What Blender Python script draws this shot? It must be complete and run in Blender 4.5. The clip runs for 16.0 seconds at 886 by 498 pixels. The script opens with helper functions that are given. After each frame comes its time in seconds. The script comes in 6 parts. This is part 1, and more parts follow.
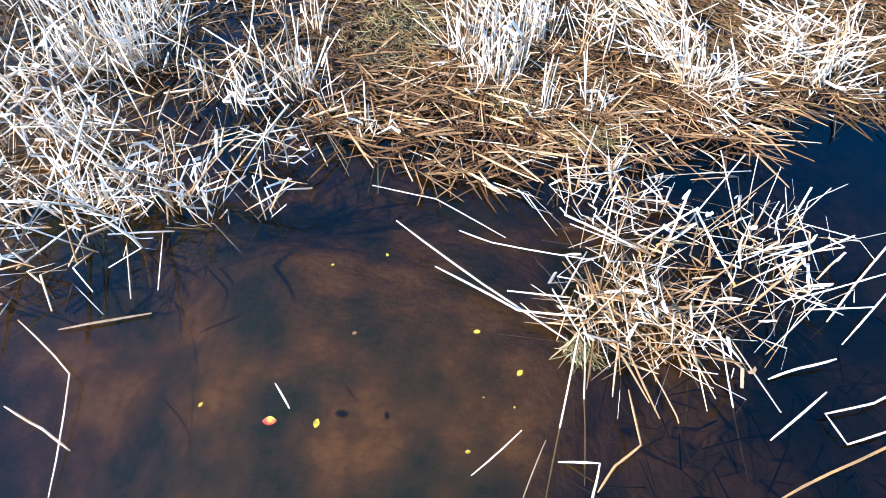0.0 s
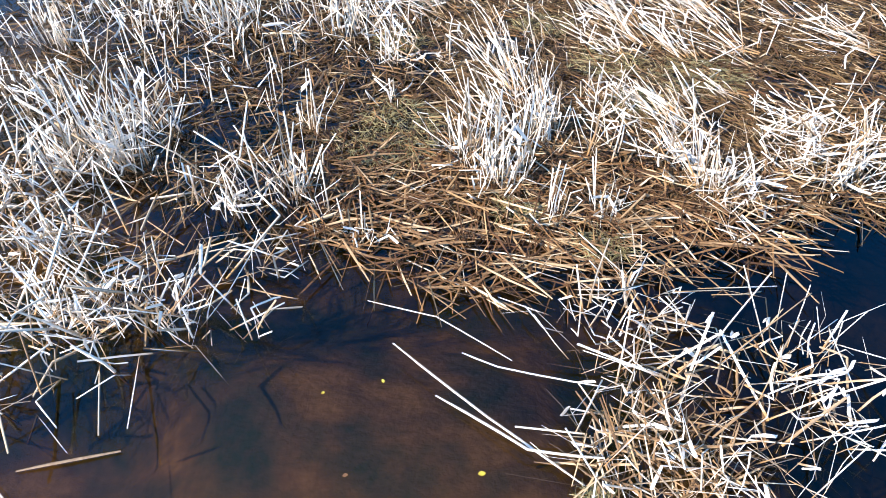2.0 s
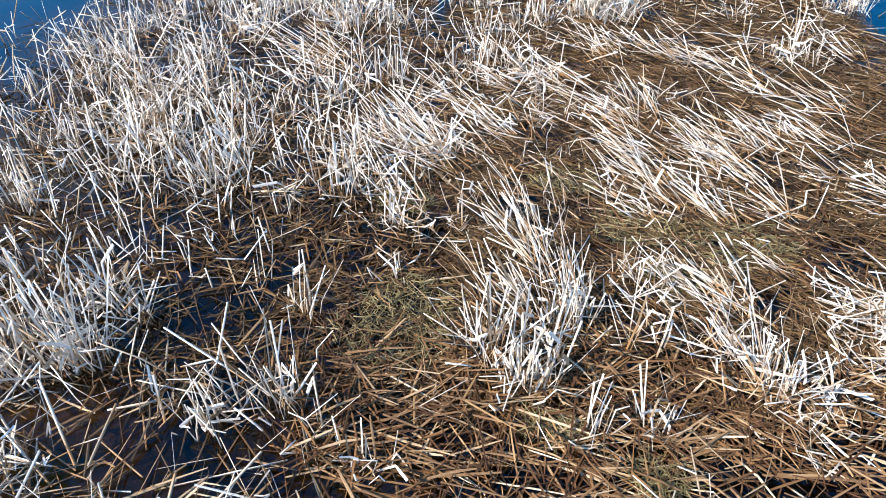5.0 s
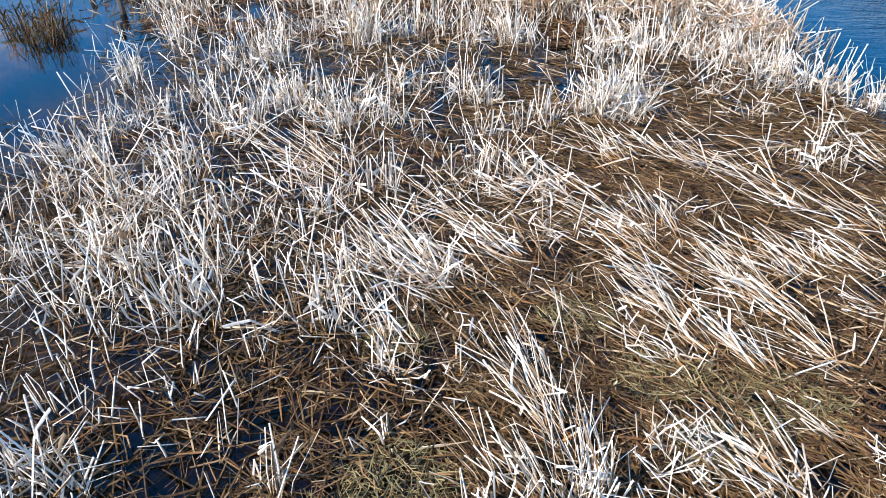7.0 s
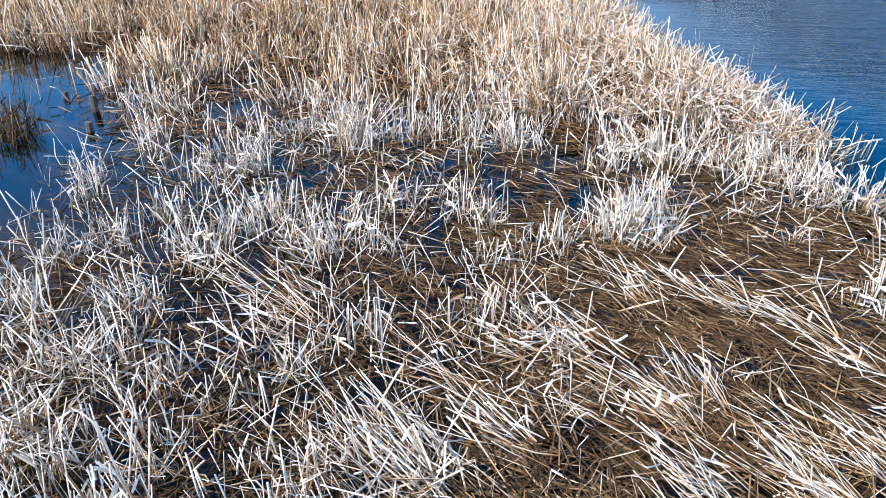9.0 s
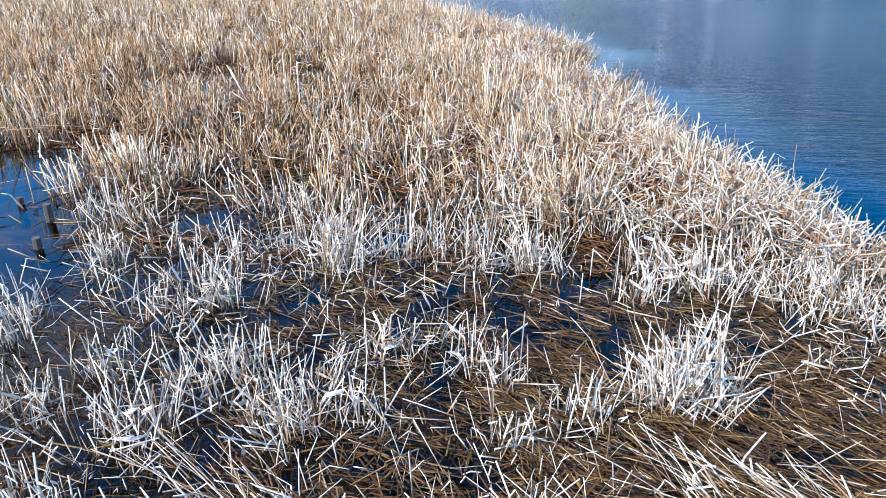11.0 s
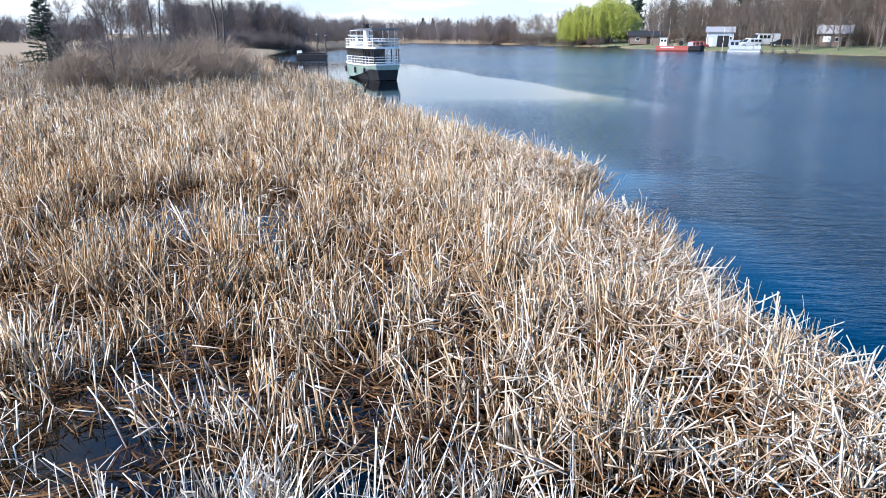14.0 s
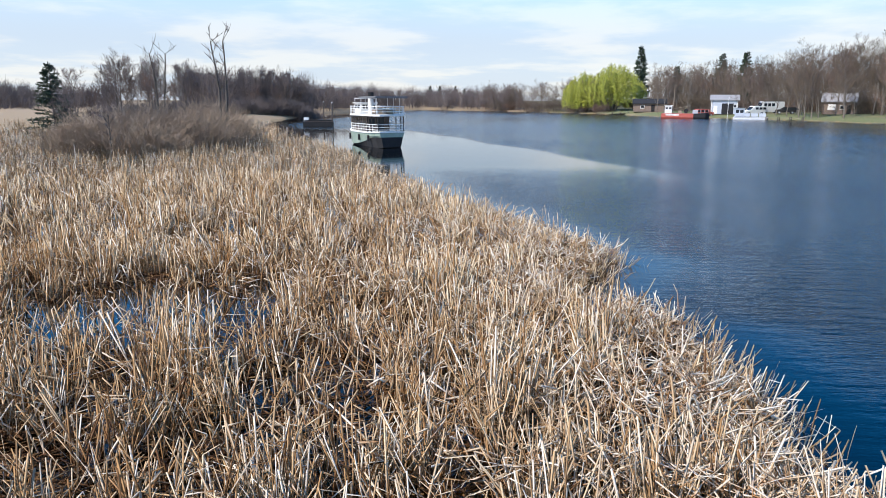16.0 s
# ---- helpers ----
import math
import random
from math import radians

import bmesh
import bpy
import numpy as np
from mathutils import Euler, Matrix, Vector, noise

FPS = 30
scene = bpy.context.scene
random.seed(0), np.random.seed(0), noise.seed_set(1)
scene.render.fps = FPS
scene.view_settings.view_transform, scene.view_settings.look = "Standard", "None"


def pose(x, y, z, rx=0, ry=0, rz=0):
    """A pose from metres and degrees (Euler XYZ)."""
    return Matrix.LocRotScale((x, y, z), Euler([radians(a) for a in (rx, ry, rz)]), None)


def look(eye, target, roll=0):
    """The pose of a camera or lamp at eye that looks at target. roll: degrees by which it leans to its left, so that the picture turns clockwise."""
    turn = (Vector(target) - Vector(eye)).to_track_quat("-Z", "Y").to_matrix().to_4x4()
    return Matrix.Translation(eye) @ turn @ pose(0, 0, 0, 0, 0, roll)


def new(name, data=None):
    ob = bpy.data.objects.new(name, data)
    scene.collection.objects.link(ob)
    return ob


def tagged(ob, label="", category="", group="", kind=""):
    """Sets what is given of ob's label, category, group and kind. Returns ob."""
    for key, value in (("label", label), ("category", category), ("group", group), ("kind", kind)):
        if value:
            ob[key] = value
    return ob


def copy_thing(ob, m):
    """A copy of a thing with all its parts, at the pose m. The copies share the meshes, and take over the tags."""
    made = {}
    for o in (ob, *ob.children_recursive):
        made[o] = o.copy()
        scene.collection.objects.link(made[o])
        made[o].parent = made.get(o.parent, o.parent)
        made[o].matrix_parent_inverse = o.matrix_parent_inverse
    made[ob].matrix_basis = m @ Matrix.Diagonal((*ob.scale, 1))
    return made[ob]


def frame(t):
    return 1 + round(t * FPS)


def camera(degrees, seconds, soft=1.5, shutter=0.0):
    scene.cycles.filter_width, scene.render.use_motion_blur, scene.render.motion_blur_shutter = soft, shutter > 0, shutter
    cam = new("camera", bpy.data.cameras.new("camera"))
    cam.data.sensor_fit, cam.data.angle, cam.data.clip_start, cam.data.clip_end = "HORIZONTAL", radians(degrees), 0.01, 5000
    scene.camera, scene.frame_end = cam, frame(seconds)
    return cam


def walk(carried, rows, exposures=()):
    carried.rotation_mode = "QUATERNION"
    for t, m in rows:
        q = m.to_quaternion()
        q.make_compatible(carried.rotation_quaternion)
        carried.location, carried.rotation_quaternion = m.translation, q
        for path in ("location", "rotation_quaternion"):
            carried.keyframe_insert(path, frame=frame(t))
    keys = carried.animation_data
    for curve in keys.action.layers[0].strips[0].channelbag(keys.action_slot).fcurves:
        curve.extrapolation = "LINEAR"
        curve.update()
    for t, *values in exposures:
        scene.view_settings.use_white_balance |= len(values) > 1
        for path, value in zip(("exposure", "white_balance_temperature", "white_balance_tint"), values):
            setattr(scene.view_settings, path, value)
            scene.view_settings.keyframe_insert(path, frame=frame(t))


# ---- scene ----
cam = camera(68.0, 16.0, soft=0.95)

PATH = [
    (0, (0.632, 0.349, 4.081), (0.533, 1.463, 2.423), -0.3),
    (0.5, (0.643, 0.468, 4.064), (0.532, 1.626, 2.437), -0.7),
    (1, (0.623, 0.599, 4.044), (0.511, 1.794, 2.444), -0.6),
    (1.5, (0.611, 0.746, 4.025), (0.495, 1.975, 2.452), -0.6),
    (2, (0.606, 0.9, 4.016), (0.483, 2.166, 2.473), -0.8),
    (2.5, (0.606, 1.068, 4.003), (0.483, 2.37, 2.49), -0.7),
    (3, (0.596, 1.26, 3.999), (0.473, 2.595, 2.515), -0.6),
    (3.5, (0.565, 1.469, 3.987), (0.438, 2.839, 2.535), -0.6),
    (4, (0.535, 1.67, 3.979), (0.401, 3.073, 2.559), -0.8),
    (4.2, (0.486, 1.756, 3.976), (0.358, 3.171, 2.567), -0.6),
    (6.3, (0.303, 2.746, 4.002), (0.182, 4.281, 2.725), -0.1),
    (6.5, (0.327, 2.859, 4.013), (0.2, 4.404, 2.75), -0.2),
    (7, (0.307, 3.133, 4.026), (0.174, 4.708, 2.8), -0.3),
    (7.5, (0.269, 3.441, 4.018), (0.137, 5.046, 2.833), -0.2),
    (8, (0.251, 3.777, 4.024), (0.118, 5.411, 2.879), -0.0),
    (8.5, (0.239, 4.177, 4.021), (0.104, 5.839, 2.916), -0.0),
    (9, (0.209, 4.616, 4.046), (0.072, 6.303, 2.981), 0.0),
    (9.2, (0.175, 4.783, 4.038), (0.038, 6.481, 2.99), 0.1),
    (11.3, (0.055, 6.681, 4.069), (-0.098, 8.478, 3.203), -0.3),
    (11.5, (0.056, 6.877, 4.09), (-0.098, 8.681, 3.242), -0.2),
    (12, (0.024, 7.376, 4.131), (-0.127, 9.201, 3.325), -0.0),
    (12.5, (-0.007, 7.863, 4.147), (-0.159, 9.706, 3.386), 0.0),
    (13, (-0.071, 8.401, 4.152), (-0.224, 10.263, 3.438), -0.0),
    (13.5, (-0.092, 8.984, 4.157), (-0.245, 10.863, 3.489), -0.0),
    (14, (-0.08, 9.578, 4.192), (-0.233, 11.472, 3.567), -0.0),
    (14.5, (-0.061, 10.186, 4.195), (-0.216, 12.094, 3.617), -0.0),
    (15, (-0.069, 10.809, 4.204), (-0.224, 12.731, 3.67), 0.0),
    (15.5, (-0.077, 11.418, 4.229), (-0.242, 13.351, 3.742), 0.0),
    (16, (-0.111, 12.056, 4.251), (-0.288, 13.999, 3.809), 0.1),
]
walk(cam, [(t, look(eye, target, roll)) for t, eye, target, roll in PATH],
     exposures=[(0.0, 1.58, 6550, 12), (4.0, 1.02, 6700, 12), (7.0, 0.9, 6700, 12), (9.0, 0.87, 6480, 12), (12.5, 0.88, 6080, 12), (14.5, 0.64, 6400, 12), (16.0, 0.42, 6750, 12)])

# ---- sky and sun ----
SUN_AZ = radians(-122)      # from +y towards +x: the sun stands on the left, a little behind
SUN_EL = radians(44)
sun_dir = Vector((math.sin(SUN_AZ) * math.cos(SUN_EL), math.cos(SUN_AZ) * math.cos(SUN_EL), math.sin(SUN_EL)))
world = bpy.data.worlds.new("world")
scene.world = world
world.use_nodes = True
wn, wl = world.node_tree.nodes, world.node_tree.links
wn.clear()
sky = wn.new("ShaderNodeTexSky")
sky.sky_type, sky.sun_disc = "NISHITA", False
sky.sun_elevation, sky.sun_rotation = SUN_EL, SUN_AZ
sky.air_density, sky.dust_density, sky.ozone_density = 1.0, 0.3, 3.0
bg = wn.new("ShaderNodeBackground")
bg.inputs["Strength"].default_value = 0.2
tc = wn.new("ShaderNodeTexCoord")
sep = wn.new("ShaderNodeSeparateXYZ")
wl.new(tc.outputs["Generated"], sep.inputs[0])
# clouds lie on a flat layer: direction divided by its height
mx = wn.new("ShaderNodeMath"); mx.operation = "MAXIMUM"; mx.inputs[1].default_value = 0.0
wl.new(sep.outputs["Z"], mx.inputs[0])
ad = wn.new("ShaderNodeMath"); ad.operation = "ADD"; ad.inputs[1].default_value = 0.10
wl.new(mx.outputs[0], ad.inputs[0])
dv = wn.new("ShaderNodeVectorMath"); dv.operation = "DIVIDE"
cb = wn.new("ShaderNodeCombineXYZ")
for k in range(3):
    wl.new(ad.outputs[0], cb.inputs[k])
wl.new(tc.outputs["Generated"], dv.inputs[0]); wl.new(cb.outputs[0], dv.inputs[1])
cn = wn.new("ShaderNodeTexNoise")
cn.inputs["Scale"].default_value, cn.inputs["Detail"].default_value, cn.inputs["Roughness"].default_value = 0.9, 7.0, 0.55
drift = wn.new("ShaderNodeVectorMath"); drift.operation = "ADD"; drift.inputs[1].default_value = (1.9, 0.7, 0.0)
wl.new(dv.outputs[0], drift.inputs[0]); wl.new(drift.outputs[0], cn.inputs["Vector"])
cr = wn.new("ShaderNodeMapRange"); cr.interpolation_type = "SMOOTHSTEP"
cr.inputs["From Min"].default_value, cr.inputs["From Max"].default_value = 0.49, 0.70
cr.inputs["To Max"].default_value = 0.8
wl.new(cn.outputs[0], cr.inputs["Value"])
hz = wn.new("ShaderNodeMapRange"); hz.interpolation_type = "SMOOTHSTEP"
hz.inputs["From Min"].default_value, hz.inputs["From Max"].default_value = 0.30, 0.07
hz.inputs["To Min"].default_value, hz.inputs["To Max"].default_value = 0.0, 0.93
wl.new(sep.outputs["Z"], hz.inputs["Value"])
mxx = wn.new("ShaderNodeMath"); mxx.operation = "MAXIMUM"
wl.new(cr.outputs[0], mxx.inputs[0]); wl.new(hz.outputs[0], mxx.inputs[1])
mixc = wn.new("ShaderNodeMix"); mixc.data_type = "RGBA"
tint = wn.new("ShaderNodeMix"); tint.data_type = "RGBA"
tint.inputs["A"].default_value, tint.inputs["B"].default_value = (2.28, 2.72, 3.35, 1), (3.05, 3.2, 3.4, 1)
puff = wn.new("ShaderNodeMapRange"); puff.interpolation_type = "SMOOTHSTEP"
puff.inputs["From Min"].default_value, puff.inputs["From Max"].default_value = 0.44, 0.62
wl.new(cn.outputs[0], puff.inputs["Value"]); wl.new(puff.outputs[0], tint.inputs["Factor"])
wl.new(tint.outputs["Result"], mixc.inputs["B"])
deep = wn.new("ShaderNodeHueSaturation"); deep.inputs["Saturation"].default_value = 1.5
deep.inputs["Hue"].default_value = 0.502
deep.inputs["Value"].default_value = 1.28
wl.new(sky.outputs[0], deep.inputs["Color"])
wl.new(mxx.outputs[0], mixc.inputs["Factor"]); wl.new(deep.outputs[0], mixc.inputs["A"])
wl.new(mixc.outputs["Result"], bg.inputs["Color"])
wo = wn.new("ShaderNodeOutputWorld")
wl.new(bg.outputs[0], wo.inputs[0])
sun = new("sun", bpy.data.lights.new("sun", "SUN"))
sun.data.energy, sun.data.angle, sun.data.color = 5.0, radians(0.55), (1.0, 0.965, 0.91)
sun.matrix_basis = look(sun_dir * 50, (0, 0, 0))


# ---- materials ----
class Mat:
    """A node material with short calls."""

    def __init__(self, name):
        self.m = bpy.data.materials.new(name)
        self.m.use_nodes = True
        self.n, self.l = self.m.node_tree.nodes, self.m.node_tree.links
        self.b = self.n["Principled BSDF"]
        self.out = self.n["Material Output"]

    def node(self, kind, **kw):
        nd = self.n.new("ShaderNode" + kind)
        for k, v in kw.items():
            nd.inputs[k].default_value = v
        return nd

    def noise(self, scale, detail=4.0, rough=0.6, coord=None, stretch=None):
        nd = self.node("TexNoise", Scale=scale, Detail=detail, Roughness=rough)
        if coord is None:
            coord = self.node("NewGeometry").outputs["Position"]
        if stretch:
            mp = self.node("Mapping", Scale=stretch)
            self.l.new(coord, mp.inputs["Vector"])
            coord = mp.outputs[0]
        self.l.new(coord, nd.inputs["Vector"])
        return nd.outputs[0]

    def ramp(self, fac, stops):
        nd = self.n.new("ShaderNodeValToRGB")
        el = nd.color_ramp.elements
        while len(el) < len(stops):
            el.new(0.5)
        for e, (p, c) in zip(el, stops):
            e.position, e.color = p, (*c, 1)
        self.l.new(fac, nd.inputs[0])
        return nd.outputs[0]

    def mix(self, fac, a, b):
        nd = self.n.new("ShaderNodeMix")
        nd.data_type = "RGBA"
        for key, v in (("Factor", fac), ("A", a), ("B", b)):
            if isinstance(v, (int, float)):
                nd.inputs[key].default_value = v
            elif isinstance(v, tuple):
                nd.inputs[key].default_value = (*v, 1)
            else:
                self.l.new(v, nd.inputs[key])
        return nd.outputs["Result"]

    def rng(self, v, a, b, c=0.0, d=1.0):
        nd = self.node("MapRange")
        nd.inputs["From Min"].default_value, nd.inputs["From Max"].default_value = a, b
        nd.inputs["To Min"].default_value, nd.inputs["To Max"].default_value = c, d
        self.l.new(v, nd.inputs["Value"])
        return nd.outputs[0]

    def bump(self, height, strength=0.3, dist=0.02):
        nd = self.node("Bump", Strength=strength, Distance=dist)
        self.l.new(height, nd.inputs["Height"])
        self.l.new(nd.outputs[0], self.b.inputs["Normal"])
        return nd.outputs[0]

    def color(self, sock, rough=0.7):
        self.l.new(sock, self.b.inputs["Base Color"])
        self.b.inputs["Roughness"].default_value = rough
        return self


def rnd_island(mt):
    return mt.node("NewGeometry").outputs["Random Per Island"]


def rnd_object(mt):
    return mt.node("ObjectInfo").outputs["Random"]


def attr(mt, name):
    nd = mt.n.new("ShaderNodeAttribute")
    nd.attribute_name = name
    return nd.outputs["Fac"]


def reed_material(name, stops, root, rnd, root_top=0.45, patch=0.0, fibre=(0.36, 0.25, 0.14)):
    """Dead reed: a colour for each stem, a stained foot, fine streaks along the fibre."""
    mt = Mat(name)
    c = mt.ramp(rnd(mt), stops)
    if patch:
        c = mt.mix(mt.rng(mt.noise(0.32, 4, 0.6), 0.46, 0.66, 0.0, patch), c, (0.30, 0.165, 0.07))
        c = mt.mix(mt.rng(mt.noise(1.5, 3), 0.5, 0.72, 0.0, patch), c, (0.46, 0.29, 0.13))
    streak = mt.noise(38, 3, 0.6, stretch=(1, 1, 0.25))
    c = mt.mix(mt.rng(streak, 0.4, 0.75, 0.0, 0.4), c, fibre)
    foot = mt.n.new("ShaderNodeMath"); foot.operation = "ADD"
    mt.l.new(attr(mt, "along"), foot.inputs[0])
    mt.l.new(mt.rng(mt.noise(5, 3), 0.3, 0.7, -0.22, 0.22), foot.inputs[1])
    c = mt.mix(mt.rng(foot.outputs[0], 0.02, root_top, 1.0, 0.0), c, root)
    mt.color(c, 0.8)
    mt.b.inputs["Specular IOR Level"].default_value = 0.2
    mt.bump(streak, 0.25, 0.004)
    return mt.m


DRY = [(0.0, (0.12, 0.068, 0.037)), (0.12, (0.30, 0.215, 0.13)), (0.24, (0.56, 0.47, 0.36)), (0.5, (0.71, 0.635, 0.525)), (0.85, (0.82, 0.76, 0.66)), (1.0, (0.63, 0.57, 0.475))]
WET = [(0.0, (0.010, 0.005, 0.002)), (0.35, (0.032, 0.016, 0.005)), (0.65, (0.07, 0.038, 0.012)), (0.88, (0.14, 0.082, 0.030)), (1.0, (0.36, 0.27, 0.16))]
SUNNED = [(0.0, (0.05, 0.026, 0.012)), (0.3, (0.15, 0.08, 0.034)), (0.6, (0.27, 0.165, 0.08)), (0.85, (0.40, 0.28, 0.155)), (1.0, (0.60, 0.49, 0.34))]
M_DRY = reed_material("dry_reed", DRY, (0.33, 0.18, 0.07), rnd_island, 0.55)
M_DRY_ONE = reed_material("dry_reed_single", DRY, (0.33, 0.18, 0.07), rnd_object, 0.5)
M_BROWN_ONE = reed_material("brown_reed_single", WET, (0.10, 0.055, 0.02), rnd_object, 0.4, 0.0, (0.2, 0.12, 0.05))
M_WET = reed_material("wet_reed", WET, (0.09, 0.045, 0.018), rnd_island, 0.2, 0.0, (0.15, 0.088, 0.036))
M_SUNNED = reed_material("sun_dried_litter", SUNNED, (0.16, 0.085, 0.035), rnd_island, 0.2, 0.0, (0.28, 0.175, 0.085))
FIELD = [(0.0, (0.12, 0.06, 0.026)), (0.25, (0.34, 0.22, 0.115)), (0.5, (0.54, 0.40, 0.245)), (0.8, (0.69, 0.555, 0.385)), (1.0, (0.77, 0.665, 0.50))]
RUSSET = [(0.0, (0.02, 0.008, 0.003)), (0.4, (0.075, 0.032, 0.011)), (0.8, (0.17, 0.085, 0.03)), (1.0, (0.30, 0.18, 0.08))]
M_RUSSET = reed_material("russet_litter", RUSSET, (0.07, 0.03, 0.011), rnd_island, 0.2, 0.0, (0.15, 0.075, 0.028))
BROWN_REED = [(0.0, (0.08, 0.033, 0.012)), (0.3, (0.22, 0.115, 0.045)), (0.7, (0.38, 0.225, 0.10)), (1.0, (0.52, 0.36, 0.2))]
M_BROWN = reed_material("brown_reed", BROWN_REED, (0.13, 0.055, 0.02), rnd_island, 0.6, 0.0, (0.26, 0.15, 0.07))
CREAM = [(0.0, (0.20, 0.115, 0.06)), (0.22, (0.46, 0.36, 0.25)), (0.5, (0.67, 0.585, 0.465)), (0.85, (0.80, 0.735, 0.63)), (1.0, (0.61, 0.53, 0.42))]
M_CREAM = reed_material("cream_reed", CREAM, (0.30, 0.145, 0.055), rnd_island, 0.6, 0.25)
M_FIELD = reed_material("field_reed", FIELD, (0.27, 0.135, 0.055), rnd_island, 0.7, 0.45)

mt = Mat("water_weed")
mt.color(mt.ramp(rnd_island(mt), [(0.0, (0.06, 0.05, 0.015)), (0.5, (0.13, 0.10, 0.03)), (1.0, (0.25, 0.19, 0.075))]), 0.7)
M_WEED = mt.m
mt = Mat("red_leaf")
mt.color(mt.ramp(mt.noise(9, 2), [(0.52, (0.50, 0.06, 0.05)), (0.66, (0.72, 0.5, 0.06))]), 0.5)
M_LEAF_RED = mt.m
mt = Mat("yellow_leaf")
mt.color(mt.ramp(mt.noise(30, 3), [(0.35, (0.42, 0.30, 0.02)), (0.65, (0.70, 0.58, 0.06))]), 0.5)
M_LEAF_YEL = mt.m


def plain(name, a, b, scale=3.0, rough=0.6, metal=0.0, bump=0.15):
    """Paint, wood, metal or bark with patchy wear at two scales."""
    mt = Mat(name)
    c = mt.mix(mt.rng(mt.noise(scale, 5), 0.35, 0.7), a, b)
    c = mt.mix(mt.rng(mt.noise(scale * 9, 4), 0.55, 0.8, 0, 0.35), c, tuple(v * 0.55 for v in a))
    mt.color(c, rough)
    mt.b.inputs["Metallic"].default_value = metal
    mt.bump(mt.noise(scale * 12, 4), bump, 0.01)
    return mt.m


M_BARK = plain("grey_bark", (0.11, 0.09, 0.073), (0.18, 0.152, 0.122), 2.0, 0.9)
M_TWIG = plain("brown_twigs", (0.094, 0.071, 0.051), (0.14, 0.106, 0.077), 0.3, 0.9)
M_TWIG_RED = plain("red_brown_twigs", (0.13, 0.08, 0.06), (0.185, 0.12, 0.092), 0.3, 0.9)
M_BARK_DARK = plain("dark_bark", (0.055, 0.045, 0.037), (0.10, 0.083, 0.068), 2.0, 0.9)
M_TWIG_DARK = plain("dark_twigs", (0.095, 0.074, 0.066), (0.145, 0.115, 0.104), 0.3, 0.9)
M_SHRUB = plain("grey_brown_twigs", (0.23, 0.165, 0.115), (0.34, 0.25, 0.165), 0.6, 0.9)
M_NEEDLE = plain("conifer_needles", (0.014, 0.03, 0.013), (0.028, 0.05, 0.018), 0.8, 0.7)
M_WILLOW = plain("young_willow_leaves", (0.27, 0.30, 0.025), (0.39, 0.39, 0.05), 0.5, 0.6)
M_WHITE = plain("white_paint", (0.66, 0.65, 0.61), (0.74, 0.73, 0.69), 1.5, 0.5)
M_GREEN = plain("pale_green_paint", (0.21, 0.28, 0.22), (0.28, 0.34, 0.28), 1.5, 0.5)
M_BLACK = plain("black_paint", (0.008, 0.008, 0.009), (0.016, 0.016, 0.017), 2.0, 0.9)
# Dark deck brown, also holding the shade between the steamer's decks.
M_CABIN = plain("deck_brown_and_cabin_shade", (0.045, 0.03, 0.022), (0.08, 0.055, 0.04), 2.0, 0.5)
M_RED = plain("red_paint", (0.34, 0.065, 0.045), (0.42, 0.10, 0.07), 2.0, 0.5)
M_WOOD = plain("weathered_wood", (0.22, 0.17, 0.12), (0.33, 0.27, 0.20), 3.0, 0.85)
M_GREY = plain("grey_metal", (0.42, 0.44, 0.46), (0.52, 0.53, 0.54), 2.0, 0.45, 0.3)
M_ROOF = plain("grey_shingle", (0.20, 0.20, 0.20), (0.30, 0.29, 0.285), 4.0, 0.85)
# Pale grey of the pontoon boat; on the boathouse front, white wall coloured as shaded.
M_GREY_AND_SHADED = plain("pale_grey_and_shaded_white", (0.36, 0.39, 0.43), (0.42, 0.45, 0.49), 1.0, 0.6)
M_BRICK = plain("brown_siding", (0.15, 0.105, 0.08), (0.20, 0.15, 0.12), 2.0, 0.8)
M_RUBBER = plain("tyre_rubber", (0.018, 0.018, 0.018), (0.03, 0.03, 0.03), 4.0, 0.8)
M_STONE = plain("shore_stone", (0.30, 0.27, 0.23), (0.42, 0.39, 0.35), 2.0, 0.9)
mt = Mat("dark_window_glass")
mt.b.inputs["Base Color"].default_value = (0.02, 0.025, 0.03, 1)
mt.b.inputs["Roughness"].default_value = 0.06
M_GLASS = mt.m
M_CANVAS = plain("grey_canvas", (0.12, 0.125, 0.13), (0.17, 0.175, 0.18), 2.0, 0.8)

# ---- the lie of the land ----
ORIGIN = (-0.1, 12.0)
SHORE_DEG = (-180, -90, -40, -21, -17.5, -15.8, -8, -1.3, 5.5, 13, 17, 28, 60, 90, 180)
SHORE_R = (120, 95, 105, 125, 165, 215, 300, 268, 232, 184, 178, 150, 125, 112, 120)
EDGE_Y = (-40, 2, 6, 11, 12.3, 13.3, 15, 17.4, 18.2, 18.8, 19.6, 21.4, 24.4, 25.1, 26.2, 27.9, 29, 30.4, 31.7, 33.2, 37, 45, 55, 70, 90, 130)
EDGE_X = (9.0, 7.5, 6.3, 5.6, 5.35, 4.95, 4.75, 4.4, 4.05, 3.3, 3.3, 3.5, 3.2, 2.15, 1.95, 2.15, 2.75, 2.8, 1.6, 1.1, -0.9, -4.7, -8.8, -15.0, -26.5, -42)


def smooth(a, b, v):
    u = np.clip((v - a) / (b - a), 0, 1)
    return u * u * (3 - 2 * u)


